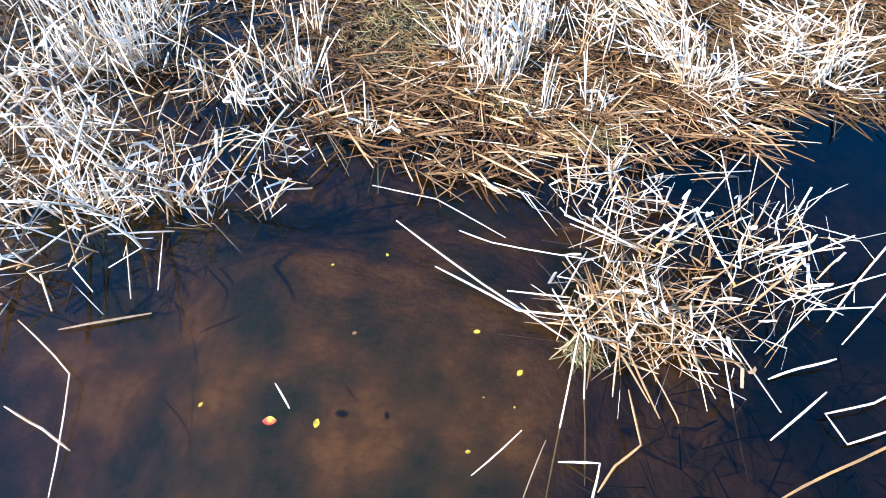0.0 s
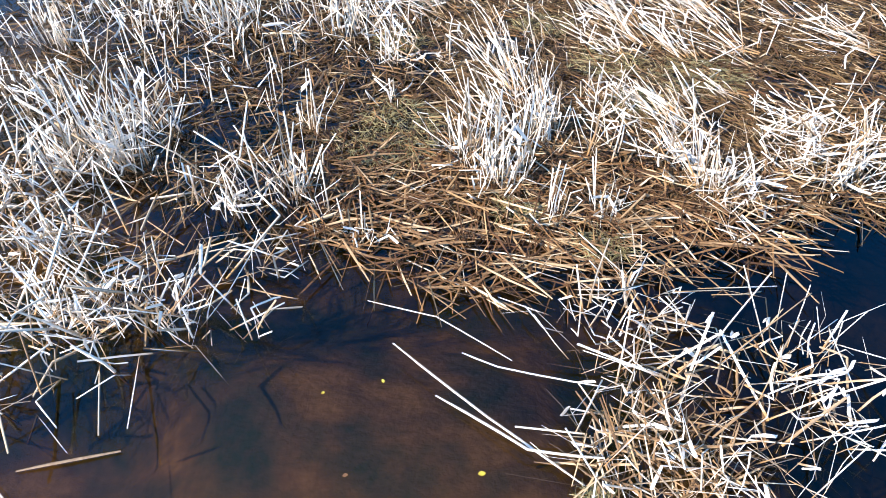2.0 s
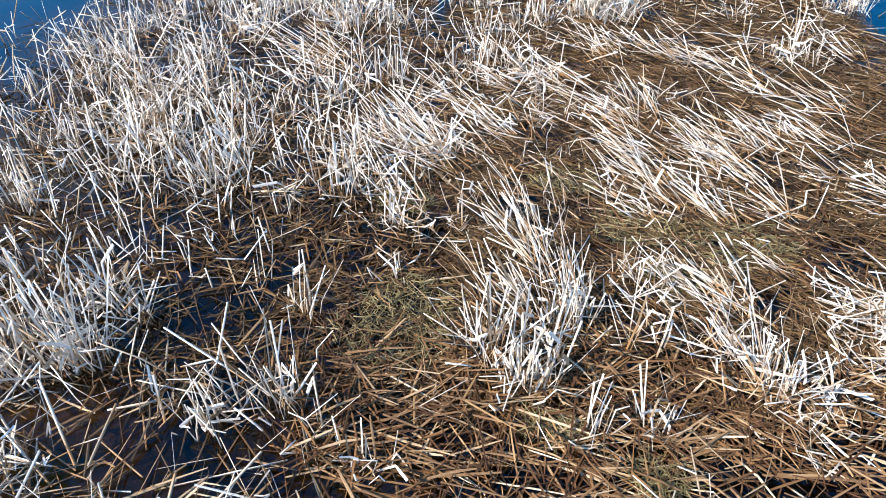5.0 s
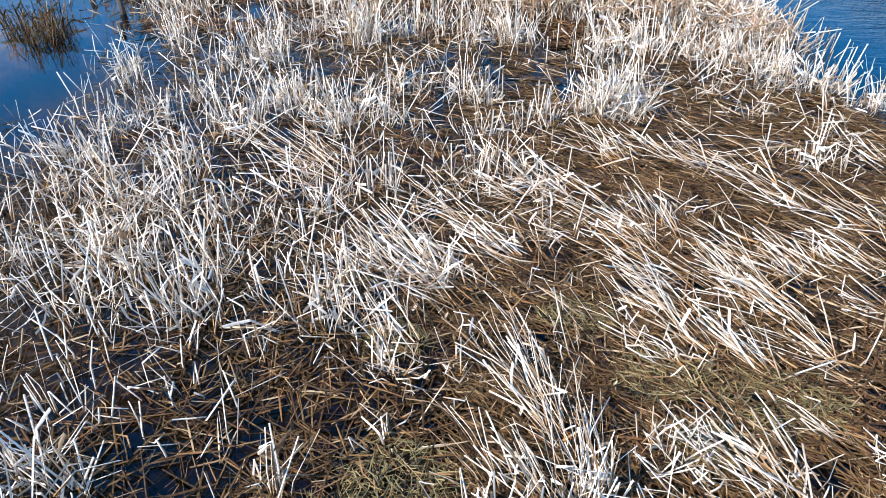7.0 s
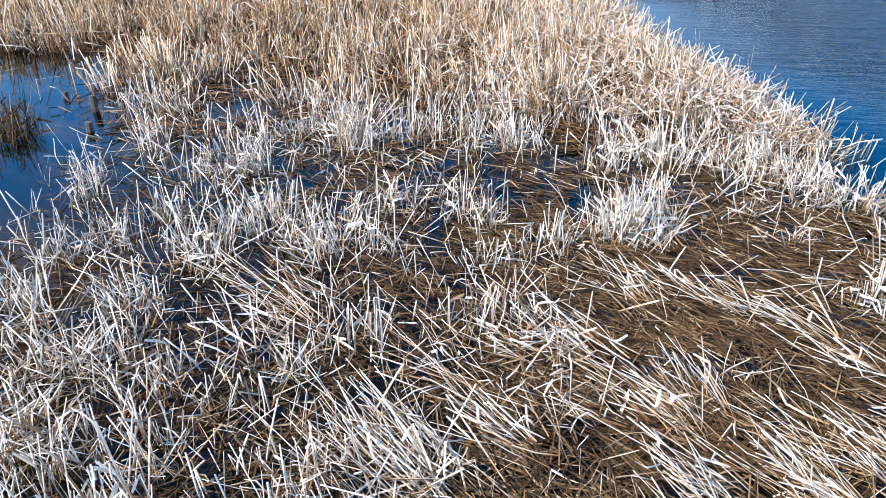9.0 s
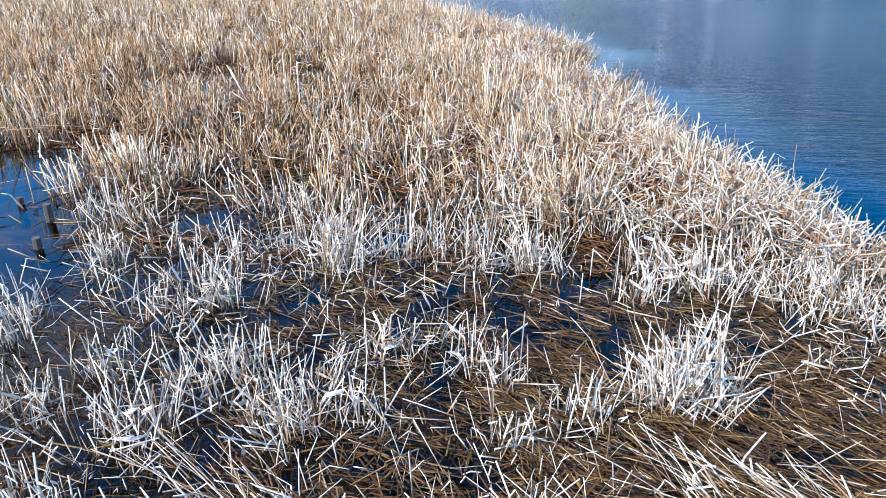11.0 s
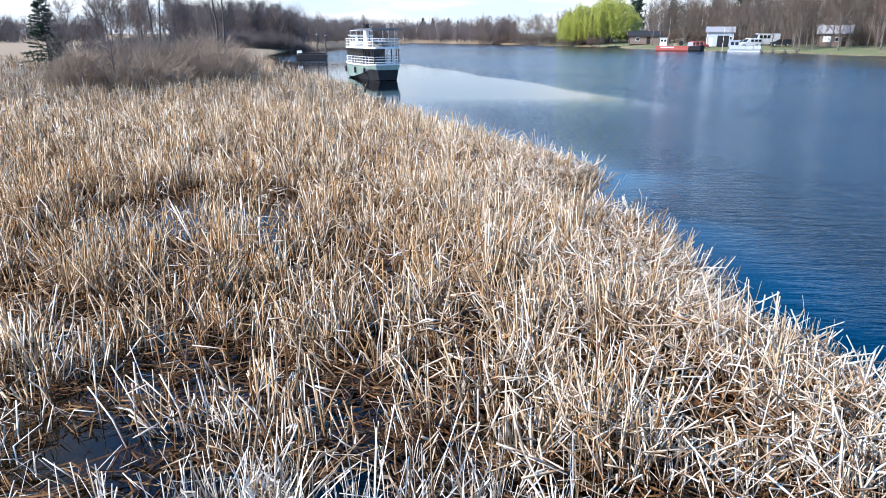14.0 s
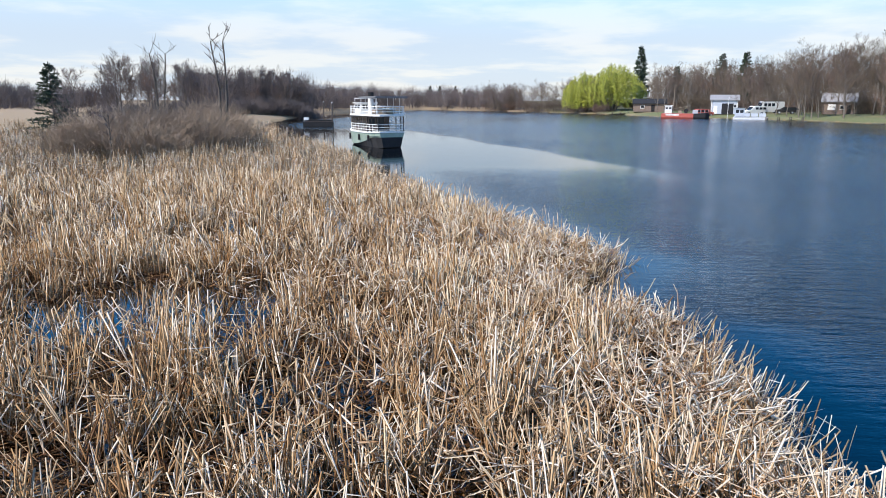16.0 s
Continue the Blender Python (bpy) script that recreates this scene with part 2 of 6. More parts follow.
def wave_noise(x, y, scale, seed):
    """Cheap smooth noise from a few sines, about -1 to 1."""
    rs = np.random.RandomState(seed)
    v = 0
    for k in range(6):
        a, f, p = rs.uniform(0, 6.283), rs.uniform(0.6, 1.7) / scale, rs.uniform(0, 6.283)
        v = v + np.sin((x * np.cos(a) + y * np.sin(a)) * 6.283 * f + p)
    return v / 3.0


def shore_distance(x, y):
    dx, dy = x - ORIGIN[0], y - ORIGIN[1]
    th = np.degrees(np.arctan2(dx, dy))
    r = np.hypot(dx, dy)
    return r - np.interp(th, SHORE_DEG, SHORE_R) + wave_noise(x, y, 45, 3) * 2.0


def reed_edge(y):
    return np.interp(y, EDGE_Y, EDGE_X) + 0.28 * wave_noise(y, y * 0, 3.2, 90) * smooth(10, 14, y) - 0.9 * np.exp(-((y - 25.6) / 0.7) ** 2)


def ground_z(x, y):
    river = smooth(-0.6, 4.0, x - reed_edge(y))
    hole = 0.8 * smooth(2.8, 4.1, y) * np.maximum(smooth(-2.2, -0.8, x), smooth(3.6, 4.6, y)) + 0.9 * smooth(0.9, 2.4, x) * smooth(5.4, 4.4, y)
    hole = hole + 0.55 * smooth(-1.0, -2.2, x) * smooth(3.8, 2.8, y)
    shoal = np.exp(-((x + 8.4) / 1.8) ** 2 - ((y - 14.4) / 2.3) ** 2)
    hole = hole * (1 - shoal)
    bed = -0.42 + 0.33 * shoal - 0.08 * wave_noise(x, y, 1.6, 5) - 1.9 * river - np.clip(hole, 0, 1.05)
    land = 0.25 + 1.0 * smooth(2, 25, shore_distance(x, y)) + 0.12 * wave_noise(x, y, 30, 8)
    k = smooth(-5, 2.5, shore_distance(x, y))
    return bed * (1 - k) + land * k


def grid_mesh(name, xs, ys, zf):
    gx, gy = np.meshgrid(xs, ys)
    v = np.stack([gx, gy, zf(gx, gy)], -1).reshape(-1, 3)
    nx, ny = len(xs), len(ys)
    i = (np.arange(ny - 1)[:, None] * nx + np.arange(nx - 1)[None, :]).reshape(-1)
    q = np.stack([i, i + 1, i + nx + 1, i + nx], -1)
    me = bpy.data.meshes.new(name)
    me.from_pydata(v.tolist(), [], q.tolist())
    me.polygons.foreach_set("use_smooth", [True] * len(q))
    return me


def graded(fine_a, fine_b, step, far, growth=1.13):
    mid = list(np.arange(fine_a, fine_b, step))
    lo, hi, d = [], [], step
    a, b = fine_a, fine_b
    while b < far:
        hi.append(b)
        d = min(d * growth, 400)
        b += d
    d = step
    while a > -far:
        d = min(d * growth, 400)
        a -= d
        lo.append(a)
    return np.array(lo[::-1] + mid + hi)


xs = graded(-16, 16, 0.45, 4000)
ys = graded(-4, 112, 0.55, 4000)
mt = Mat("mud_and_bank")
pz = mt.node("SeparateXYZ")
mt.l.new(mt.node("NewGeometry").outputs["Position"], pz.inputs[0])
mud = mt.ramp(mt.noise(1.1, 5), [(0.38, (0.045, 0.08, 0.04)), (0.46, (0.14, 0.125, 0.065)), (0.53, (0.26, 0.17, 0.08)), (0.62, (0.47, 0.30, 0.145))])
mud = mt.mix(mt.rng(mt.noise(14, 5), 0.4, 0.7, 0, 0.5), mud, (0.15, 0.10, 0.055))
turf = mt.ramp(mt.noise(0.06, 6), [(0.30, (0.17, 0.13, 0.075)), (0.40, (0.19, 0.15, 0.075)), (0.48, (0.085, 0.115, 0.032))])
turf = mt.mix(mt.rng(pz.outputs["X"], 10, 22), (0.29, 0.20, 0.105), turf)
turf = mt.mix(mt.rng(mt.noise(2.5, 5), 0.35, 0.7, 0, 0.6), turf, (0.20, 0.15, 0.09))
mt.color(mt.mix(mt.rng(pz.outputs["Z"], 0.0, 0.2), mud, turf), 0.9)
mt.bump(mt.noise(9, 6), 0.5, 0.05)
M_GROUND = mt.m
ground = new("ground", grid_mesh("ground", xs, ys, ground_z))
ground.data.materials.append(M_GROUND)
tagged(ground, "brown muddy marsh bed rising to grassy river banks", "ground", kind="structure")

# water: clear and tea-brown over the shallow bed, dark over the deep channel
mt = Mat("river_water")
calm = mt.noise(2.2, 3, 0.5)
rip = mt.noise(1.0, 5, 0.68, stretch=(0.8, 3.4, 1))
rip2 = mt.noise(0.05, 3, 0.5, stretch=(0.5, 1.2, 1))
wv = mt.n.new("ShaderNodeMath"); wv.operation = "MULTIPLY"
mt.l.new(attr(mt, "open"), wv.inputs[0]); mt.l.new(mt.rng(rip2, 0.32, 0.68, 0.5, 1.0), wv.inputs[1])
hgt = mt.n.new("ShaderNodeMath"); hgt.operation = "MULTIPLY"
mt.l.new(rip, hgt.inputs[0]); mt.l.new(wv.outputs[0], hgt.inputs[1])
hs = mt.n.new("ShaderNodeMath"); hs.operation = "MULTIPLY_ADD"; hs.inputs[1].default_value = 0.02
mt.l.new(calm, hs.inputs[0]); mt.l.new(hgt.outputs[0], hs.inputs[2])
bp = mt.node("Bump", Strength=0.4, Distance=0.2)
mt.l.new(hs.outputs[0], bp.inputs["Height"])
glossy = mt.node("BsdfGlossy", Roughness=0.12)
glossy.inputs["Color"].default_value = (1, 1, 1, 1)
mt.l.new(mt.rng(wv.outputs[0], 0.0, 1.0, 0.05, 0.15), glossy.inputs["Roughness"])
mt.l.new(bp.outputs[0], glossy.inputs["Normal"])
clear = mt.node("BsdfTransparent")
shallow = mt.mix(attr(mt, "shoal"), (0.37, 0.31, 0.19), (0.72, 0.74, 0.72))
mt.l.new(mt.mix(attr(mt, "deep"), shallow, (0.025, 0.03, 0.035)), clear.inputs["Color"])
fr = mt.node("Fresnel", IOR=1.33)
bp2 = mt.node("Bump", Strength=0.5, Distance=0.2)
mt.l.new(hs.outputs[0], bp2.inputs["Height"])
mt.l.new(bp2.outputs[0], fr.inputs["Normal"])
ms = mt.n.new("ShaderNodeMixShader")
mt.l.new(fr.outputs[0], ms.inputs[0]); mt.l.new(clear.outputs[0], ms.inputs[1]); mt.l.new(glossy.outputs[0], ms.inputs[2])
mt.l.new(ms.outputs[0], mt.out.inputs["Surface"])
M_WATER = mt.m
water = new("water", grid_mesh("water", xs, ys, lambda x, y: x * 0))
water.data.materials.append(M_WATER)
gx, gy = np.meshgrid(xs, ys)
a = water.data.attributes.new("deep", "FLOAT", "POINT")
a.data.foreach_set("value", smooth(0.45, 1.9, -ground_z(gx, gy)).ravel().astype(np.float32))
a = water.data.attributes.new("shoal", "FLOAT", "POINT")
a.data.foreach_set("value", smooth(0.34, 0.1, -ground_z(gx, gy)).ravel().astype(np.float32))
a = water.data.attributes.new("open", "FLOAT", "POINT")
# a calm slick lies off the reeds, up to a slanting line in the lee of the steamer
lee = smooth(1.2, -1.2, gx + 10 - 0.43 * (100 - gy) + 0.8 * wave_noise(gx, gy, 9, 3)) * smooth(40, 58, gy) * smooth(125, 104, gy)
streak = 0.6 * np.exp(-((gx - 2) / 16) ** 2 - ((gy - 165) / 14) ** 2)
wind = smooth(0.0, 5.0, gx - reed_edge(gy)) * (1 - 0.97 * lee) * (1 - streak)
a.data.foreach_set("value", wind.ravel().astype(np.float32))
tagged(water, "dark blue river water with small ripples, tea-brown in the shallows", "water", kind="structure")


# ---- reeds ----
def reed_arrays(x, y, z, az, tilt, length, kink, kaz, ktilt, width, thick=0.2):
    """Vertices, faces and the place along the stem of many two-piece stems with a flattened three-sided section.
    az: the way a stem leans (0 is +y), tilt: radians from upright; the part past kink (0 to 1) has kaz, ktilt."""
    n = len(x)
    d1 = np.stack([np.sin(tilt) * np.sin(az), np.sin(tilt) * np.cos(az), np.cos(tilt)], -1)
    d2 = np.stack([np.sin(ktilt) * np.sin(kaz), np.sin(ktilt) * np.cos(kaz), np.cos(ktilt)], -1)
    p0 = np.stack([x, y, z], -1)
    p1 = p0 + d1 * (length * kink)[:, None]
    p2 = p1 + d2 * (length * (1 - kink))[:, None]
    roll = np.random.uniform(0, 6.283, n)
    rv = np.stack([np.cos(roll), np.sin(roll), np.random.uniform(-0.4, 0.4, n)], -1)
    side = np.cross(d1, rv)
    side /= np.linalg.norm(side, axis=1)[:, None] + 1e-9
    up = np.cross(side, d1)
    verts = np.empty((n, 9, 3))
    for r, (p, w) in enumerate(((p0, 0.9), (p1, 1.0), (p2, 0.8))):
        hw = (width * w * 0.5)[:, None]
        verts[:, r * 3] = p - side * hw
        verts[:, r * 3 + 1] = p + side * hw
        verts[:, r * 3 + 2] = p + up * hw * 2 * thick
    base = (np.arange(n) * 9)[:, None]
    quad = np.array([[0, 1, 4, 3], [1, 2, 5, 4], [2, 0, 3, 5], [3, 4, 7, 6], [4, 5, 8, 7], [5, 3, 6, 8]])
    tri = np.array([[6, 7, 8]])
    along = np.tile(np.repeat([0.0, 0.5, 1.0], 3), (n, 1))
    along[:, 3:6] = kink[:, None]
    return verts.reshape(-1, 3), (base[:, None] + quad).reshape(-1, 4), (base[:, None] + tri).reshape(-1, 3), along.ravel()


def litter_arrays(x, y, z, az, tilt, length, kink, kaz, ktilt, width):
    """Short lying stems: a bent blade with a raised midrib, open below."""
    n = len(x)
    d1 = np.stack([np.sin(tilt) * np.sin(az), np.sin(tilt) * np.cos(az), np.cos(tilt)], -1)
    d2 = np.stack([np.sin(ktilt) * np.sin(kaz), np.sin(ktilt) * np.cos(kaz), np.cos(ktilt)], -1)
    p0 = np.stack([x, y, z], -1)
    p1 = p0 + d1 * (length * kink)[:, None]
    p2 = p1 + d2 * (length * (1 - kink))[:, None]
    roll = np.random.uniform(-1.25, 1.25, n)
    side = np.stack([np.cos(az) * np.cos(roll), -np.sin(az) * np.cos(roll), np.sin(roll)], -1)
    verts = np.empty((n, 9, 3))
    for r, (p, w) in enumerate(((p0, 0.8), (p1, 1.0), (p2, 0.5))):
        hw = (width * w * 0.5)[:, None]
        verts[:, r * 3] = p - side * hw
        verts[:, r * 3 + 1] = p + np.array([0, 0, 1.0]) * hw * 0.5
        verts[:, r * 3 + 2] = p + side * hw
    base = (np.arange(n) * 9)[:, None]
    quad = np.array([[0, 3, 4, 1], [1, 4, 5, 2], [3, 6, 7, 4], [4, 7, 8, 5]])
    along = np.tile(np.repeat([0.0, 0.5, 1.0], 3), (n, 1))
    return verts.reshape(-1, 3), (base[:, None] + quad).reshape(-1, 4), np.zeros((0, 3), int), along.ravel()


def reed_mesh(name, arrays, material):
    v, q, t, along = arrays
    me = bpy.data.meshes.new(name)
    nq, nt = len(q), len(t)
    me.vertices.add(len(v))
    me.vertices.foreach_set("co", v.astype(np.float32).ravel())
    me.loops.add(nq * 4 + nt * 3)
    me.loops.foreach_set("vertex_index", np.concatenate([q.ravel(), t.ravel()]).astype(np.int32))
    me.polygons.add(nq + nt)
    me.polygons.foreach_set("loop_start", np.concatenate([np.arange(nq) * 4, nq * 4 + np.arange(nt) * 3]).astype(np.int32))
    me.update(calc_edges=True)
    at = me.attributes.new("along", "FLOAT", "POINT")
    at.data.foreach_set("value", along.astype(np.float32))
    me.materials.append(material)
    return me


class Stems:
    """Collects stems, then makes one mesh of them."""

    def __init__(self):
        self.rows = []

    def add(self, x, y, z, az, tilt, length, kink, kaz, ktilt, width):
        n = len(x)
        self.rows.append(np.stack([np.broadcast_to(np.asarray(c, float), n) for c in (x, y, z, az, tilt, length, kink, kaz, ktilt, width)], 0))

    def thing(self, name, material, label, category, simple=False):
        r = np.concatenate(self.rows, 1)
        ob = new(name, reed_mesh(name, litter_arrays(*r) if simple else reed_arrays(*r), material))
        return tagged(ob, label, category, kind="stuff")


U, N = np.random.uniform, np.random.normal


def disc(n, x, y, rx, ry, turn=0.0):
    r, a = np.sqrt(U(0, 1, n)), U(0, 6.283, n)
    px, py = r * np.cos(a) * rx, r * np.sin(a) * ry
    return x + px * np.cos(turn) - py * np.sin(turn), y + px * np.sin(turn) + py * np.cos(turn)


def standing(st, x, y, h, lean=0.26, way=None, broken=0.42, width=0.016):
    """Upright stems, some of them broken over."""
    n = len(x)
    az = U(0, 6.283, n) if way is None else N(way, 0.7, n)
    tilt = np.abs(N(0, lean, n)) + 0.03
    length = h * U(0.55, 1.15, n)
    br = U(0, 1, n) < broken
    kink = np.where(br, U(0.4, 0.85, n), 0.55)
    kaz = np.where(br, U(0, 6.283, n), az)
    kt = np.where(br, U(0.9, 2.2, n), tilt + N(0.08, 0.13, n))
    st.add(x, y, -0.25, az, tilt, length + 0.25, kink, kaz, kt, width * U(0.7, 1.3, n))


def tangled(st, x, y, h, width=0.017, flat=1.05, z=0.0):
    """Criss-crossed, half fallen stems with sharp bends."""
    n = len(x)
    az = U(0, 6.283, n)
    tilt = np.clip(N(flat, 0.35, n), 0.1, 1.5)
    length = h * U(0.5, 1.3, n)
    br = U(0, 1, n) < 0.4
    kink = U(0.35, 0.75, n)
    kaz = np.where(br, az + N(0, 1.4, n), az)
    kt = np.where(br, np.clip(N(1.6, 0.45, n), 0.5, 2.3), tilt)
    st.add(x, y, z + U(-0.05, 0.22, n), az, tilt, length, kink, kaz, kt, width * U(0.7, 1.25, n))


def laid(st, x, y, length, way, tilt=1.2, width=0.017, spread=0.35, z=0.03):
    """Stems laid over one way by wind and ice."""
    n = len(x)
    az = N(way, spread, n)
    t = np.clip(N(tilt, 0.16, n), 0.3, 1.5)
    ln = length * U(0.5, 1.2, n)
    k = U(0.4, 0.7, n)
    st.add(x, y, z + U(-0.1, 0.05, n), az, t, ln, k, az + N(0, 0.15, n), np.clip(t + N(0.08, 0.12, n), 0.3, 1.75), width * U(0.7, 1.25, n))


def litter(st, x, y, length=0.4, way=None, spread=0.5, width=0.016, zmax=0.05):
    """Loose stems afloat on the water."""
    n = len(x)
    az = U(0, 6.283, n) if way is None else N(way, spread, n)
    t = N(1.5708, 0.05, n)
    ln = length * U(0.4, 1.3, n)
    br = U(0, 1, n) < 0.25
    k = U(0.3, 0.7, n)
    st.add(x, y, U(0.004, zmax, n), az, t, ln, k, np.where(br, az + N(0, 0.8, n), az), N(1.5708, 0.06, n), width * U(0.6, 1.3, n))


POOLS = ((-6.4, 11.6, 0.85, 1.4), (-2.9, 14.5, 0.5, 0.3), (-1.4, 14.6, 0.45, 0.28), (-7.6, 13.2, 1.9, 2.6), (-9.5, 16.5, 2.6, 2.2), (-7.4, 24.4, 2.7, 2.1), (-5.2, 26.3, 1.1, 0.8), (-5.0, 22.3, 0.9, 0.5), (0.6, 14.4, 0.72, 0.5),
         (1.3, 13.6, 0.35, 0.25), (-6.2, 15.4, 0.9, 0.6), (-3.6, 20.7, 0.5, 0.5), (-4.2, 15.2, 0.8, 0.4))


def dry_spot(x, y):
    """False inside the open pools."""
    ok = np.ones(len(x), bool)
    for px, py, rx, ry in POOLS:
        ok &= ((x - px) / rx) ** 2 + ((y - py) / ry) ** 2 > U(0.7, 1.2, len(x)) + 0.25 * wave_noise(x, y, 0.5, 19)
    return ok


def scatter(n, x0, x1, y0, y1, patch=1.2, cut=-0.2, seed=1, margin=0.0):
    x, y = U(x0, x1, n), U(y0, y1, n)
    ok = dry_spot(x, y) & (wave_noise(x, y, patch, seed) + N(0, 0.25, n) > cut) & (x < reed_edge(y) - margin + N(0, 0.12, n))
    return x[ok], y[ok]


# ---- building helpers ----
def part(name, bm, material, parent, label="", m=None):
    me = bpy.data.meshes.new(name)
    bm.to_mesh(me)
    bm.free()
    me.materials.append(material)
    ob = new(name, me)
    ob.parent = parent
    if m is not None:
        ob.matrix_basis = m
    if label:
        tagged(ob, label)
    return ob


def box(sx, sy, sz, x=0, y=0, z=0, bevel=0.0, bm=None):
    """A box standing on z, centred on x, y."""
    bm = bm or bmesh.new()
    got = bmesh.ops.create_cube(bm, size=1.0)["verts"]
    for v in got:
        v.co = Vector((x + v.co.x * sx, y + v.co.y * sy, z + (v.co.z + 0.5) * sz))
    if bevel:
        es = list({e for v in got for e in v.link_edges})
        bmesh.ops.bevel(bm, geom=es, offset=bevel, segments=2, affect="EDGES")
    return bm


def tube(p0, p1, r0, r1=None, sides=8, bm=None):
    bm = bm or bmesh.new()
    r1 = r0 if r1 is None else r1
    p0, p1 = Vector(p0), Vector(p1)
    d = (p1 - p0).normalized()
    s = d.orthogonal().normalized()
    u = d.cross(s)
    a = [bm.verts.new(p0 + (s * math.cos(k * 6.2832 / sides) + u * math.sin(k * 6.2832 / sides)) * r0) for k in range(sides)]
    b = [bm.verts.new(p1 + (s * math.cos(k * 6.2832 / sides) + u * math.sin(k * 6.2832 / sides)) * r1) for k in range(sides)]
    for k in range(sides):
        bm.faces.new((a[k], a[(k + 1) % sides], b[(k + 1) % sides], b[k]))
    bm.faces.new(a[::-1]); bm.faces.new(b)
    return bm


def loft(rings, bm=None, cap=True):
    """Skin over closed rings of places."""
    bm = bm or bmesh.new()
    vs = [[bm.verts.new(p) for p in r] for r in rings]
    n = len(vs[0])
    for a, b in zip(vs, vs[1:]):
        for k in range(n):
            bm.faces.new((a[k], a[(k + 1) % n], b[(k + 1) % n], b[k]))
    if cap:
        bm.faces.new(vs[0][::-1]); bm.faces.new(vs[-1])
    bmesh.ops.recalc_face_normals(bm, faces=bm.faces[:])
    return bm


class Limbs:
    """Tapered limbs and twigs gathered into one mesh."""

    def __init__(self):
        self.v, self.f = [], []

    def add(self, p0, p1, r0, r1, sides):
        d = (p1 - p0)
        if d.length < 1e-6:
            return
        d.normalize()
        s = d.orthogonal().normalized()
        u = d.cross(s)
        i = len(self.v)
        for p, r in ((p0, r0), (p1, r1)):
            for k in range(sides):
                a = k * 6.2832 / sides
                self.v.append(p + (s * math.cos(a) + u * math.sin(a)) * r)
        for k in range(sides):
            self.f.append((i + k, i + (k + 1) % sides, i + sides + (k + 1) % sides, i + sides + k))

    def blade(self, p, d, w, ln):
        """A small folded leaf."""
        s = d.orthogonal().normalized() * w
        i = len(self.v)
        self.v += [p, p + d * ln * 0.5 + s, p + d * ln, p + d * ln * 0.5 - s * 0.7]
        self.f += [(i, i + 1, i + 2), (i, i + 2, i + 3)]

    def put(self, name, material, parent):
        me = bpy.data.meshes.new(name)
        me.from_pydata([tuple(v) for v in self.v], [], self.f)
        me.materials.append(material)
        ob = new(name, me)
        ob.parent = parent
        return ob


def bough(rg, wood, fine, p, d, ln, r, level, thin):
    """One limb in three bends with its side limbs; past the second level they are single twigs."""
    q, joints = p, []
    bends = 3 if level < 3 else 1
    for k in range(bends):
        d = (d + Vector((rg.gauss(0, 0.14), rg.gauss(0, 0.14), 0.10 + rg.gauss(0, 0.06)))).normalized()
        nq = q + d * ln / bends
        (wood if level < 2 else fine).add(q, nq, max(r * (1 - 0.25 * k), thin), max(r * (0.75 - 0.25 * k), thin * 0.7), 4 if level < 2 else 3)
        joints.append((q, nq, d))
        q = nq
    if level >= 4:
        return
    for k in range((0, 6, 4, 4)[level]):
        jp, jq, jd = joints[rg.choice((0, 1, 1, 2, 2)) % bends]
        side = Matrix.Rotation(rg.uniform(0, 6.283), 3, jd) @ jd.orthogonal().normalized()
        nd = (jd * rg.uniform(0.8, 1.1) + side * rg.uniform(0.35, 0.75) + Vector((0, 0, 0.22))).normalized()
        bough(rg, wood, fine, jp.lerp(jq, rg.uniform(0.2, 0.95)), nd, ln * rg.uniform(0.45, 0.68), r * 0.45, level + 1, thin)


def grow(rg, wood, fine, height, thin):
    """A trunk that tapers to the top, with limbs from a quarter of its height upwards."""
    p, d, pts = Vector((0, 0, -0.3)), Vector((rg.gauss(0, 0.05), rg.gauss(0, 0.05), 1)), []
    for k in range(8):
        d = (d + Vector((rg.gauss(0, 0.05), rg.gauss(0, 0.05), 0.1))).normalized()
        q = p + d * height / 8
        r0, r1 = height * 0.0125 * (1 - k / 8.6), height * 0.0125 * (1 - (k + 1) / 8.6)
        wood.add(p, q, r0, r1, 6)
        pts.append((p, q, r0))
        p = q
    for k in range(17):
        u = 0.22 + 0.76 * (k / 16) ** 0.9
        a, b, r = pts[min(int(u * 8), 7)]
        az = k * 2.4 + rg.uniform(-0.5, 0.5)
        rise = rg.uniform(0.5, 1.35)
        nd = Vector((math.cos(az), math.sin(az), rise)).normalized()
        bough(rg, wood, fine, a.lerp(b, rg.random()), nd, height * (0.16 + 0.26 * (1 - u)) * rg.uniform(0.8, 1.2), max(r * 0.5, 0.04), 1, thin)


def bare_tree(seed, height, bark, twig, label, thin=0.022, name="bare_tree"):
    """A leafless tree of that height: a trunk with limbs, and a crown of twigs."""
    rg = random.Random(seed)
    ob = new(name)
    wood, fine = Limbs(), Limbs()
    grow(rg, wood, fine, height, thin)
    zmax = max(v.z for v in fine.v + wood.v)
    for lb in (wood, fine):
        lb.v = [v * (height / zmax) for v in lb.v]
    wood.put("trunk", bark, ob)
    fine.put("crown", twig, ob)
    return tagged(ob, label, "tree", "bare trees")


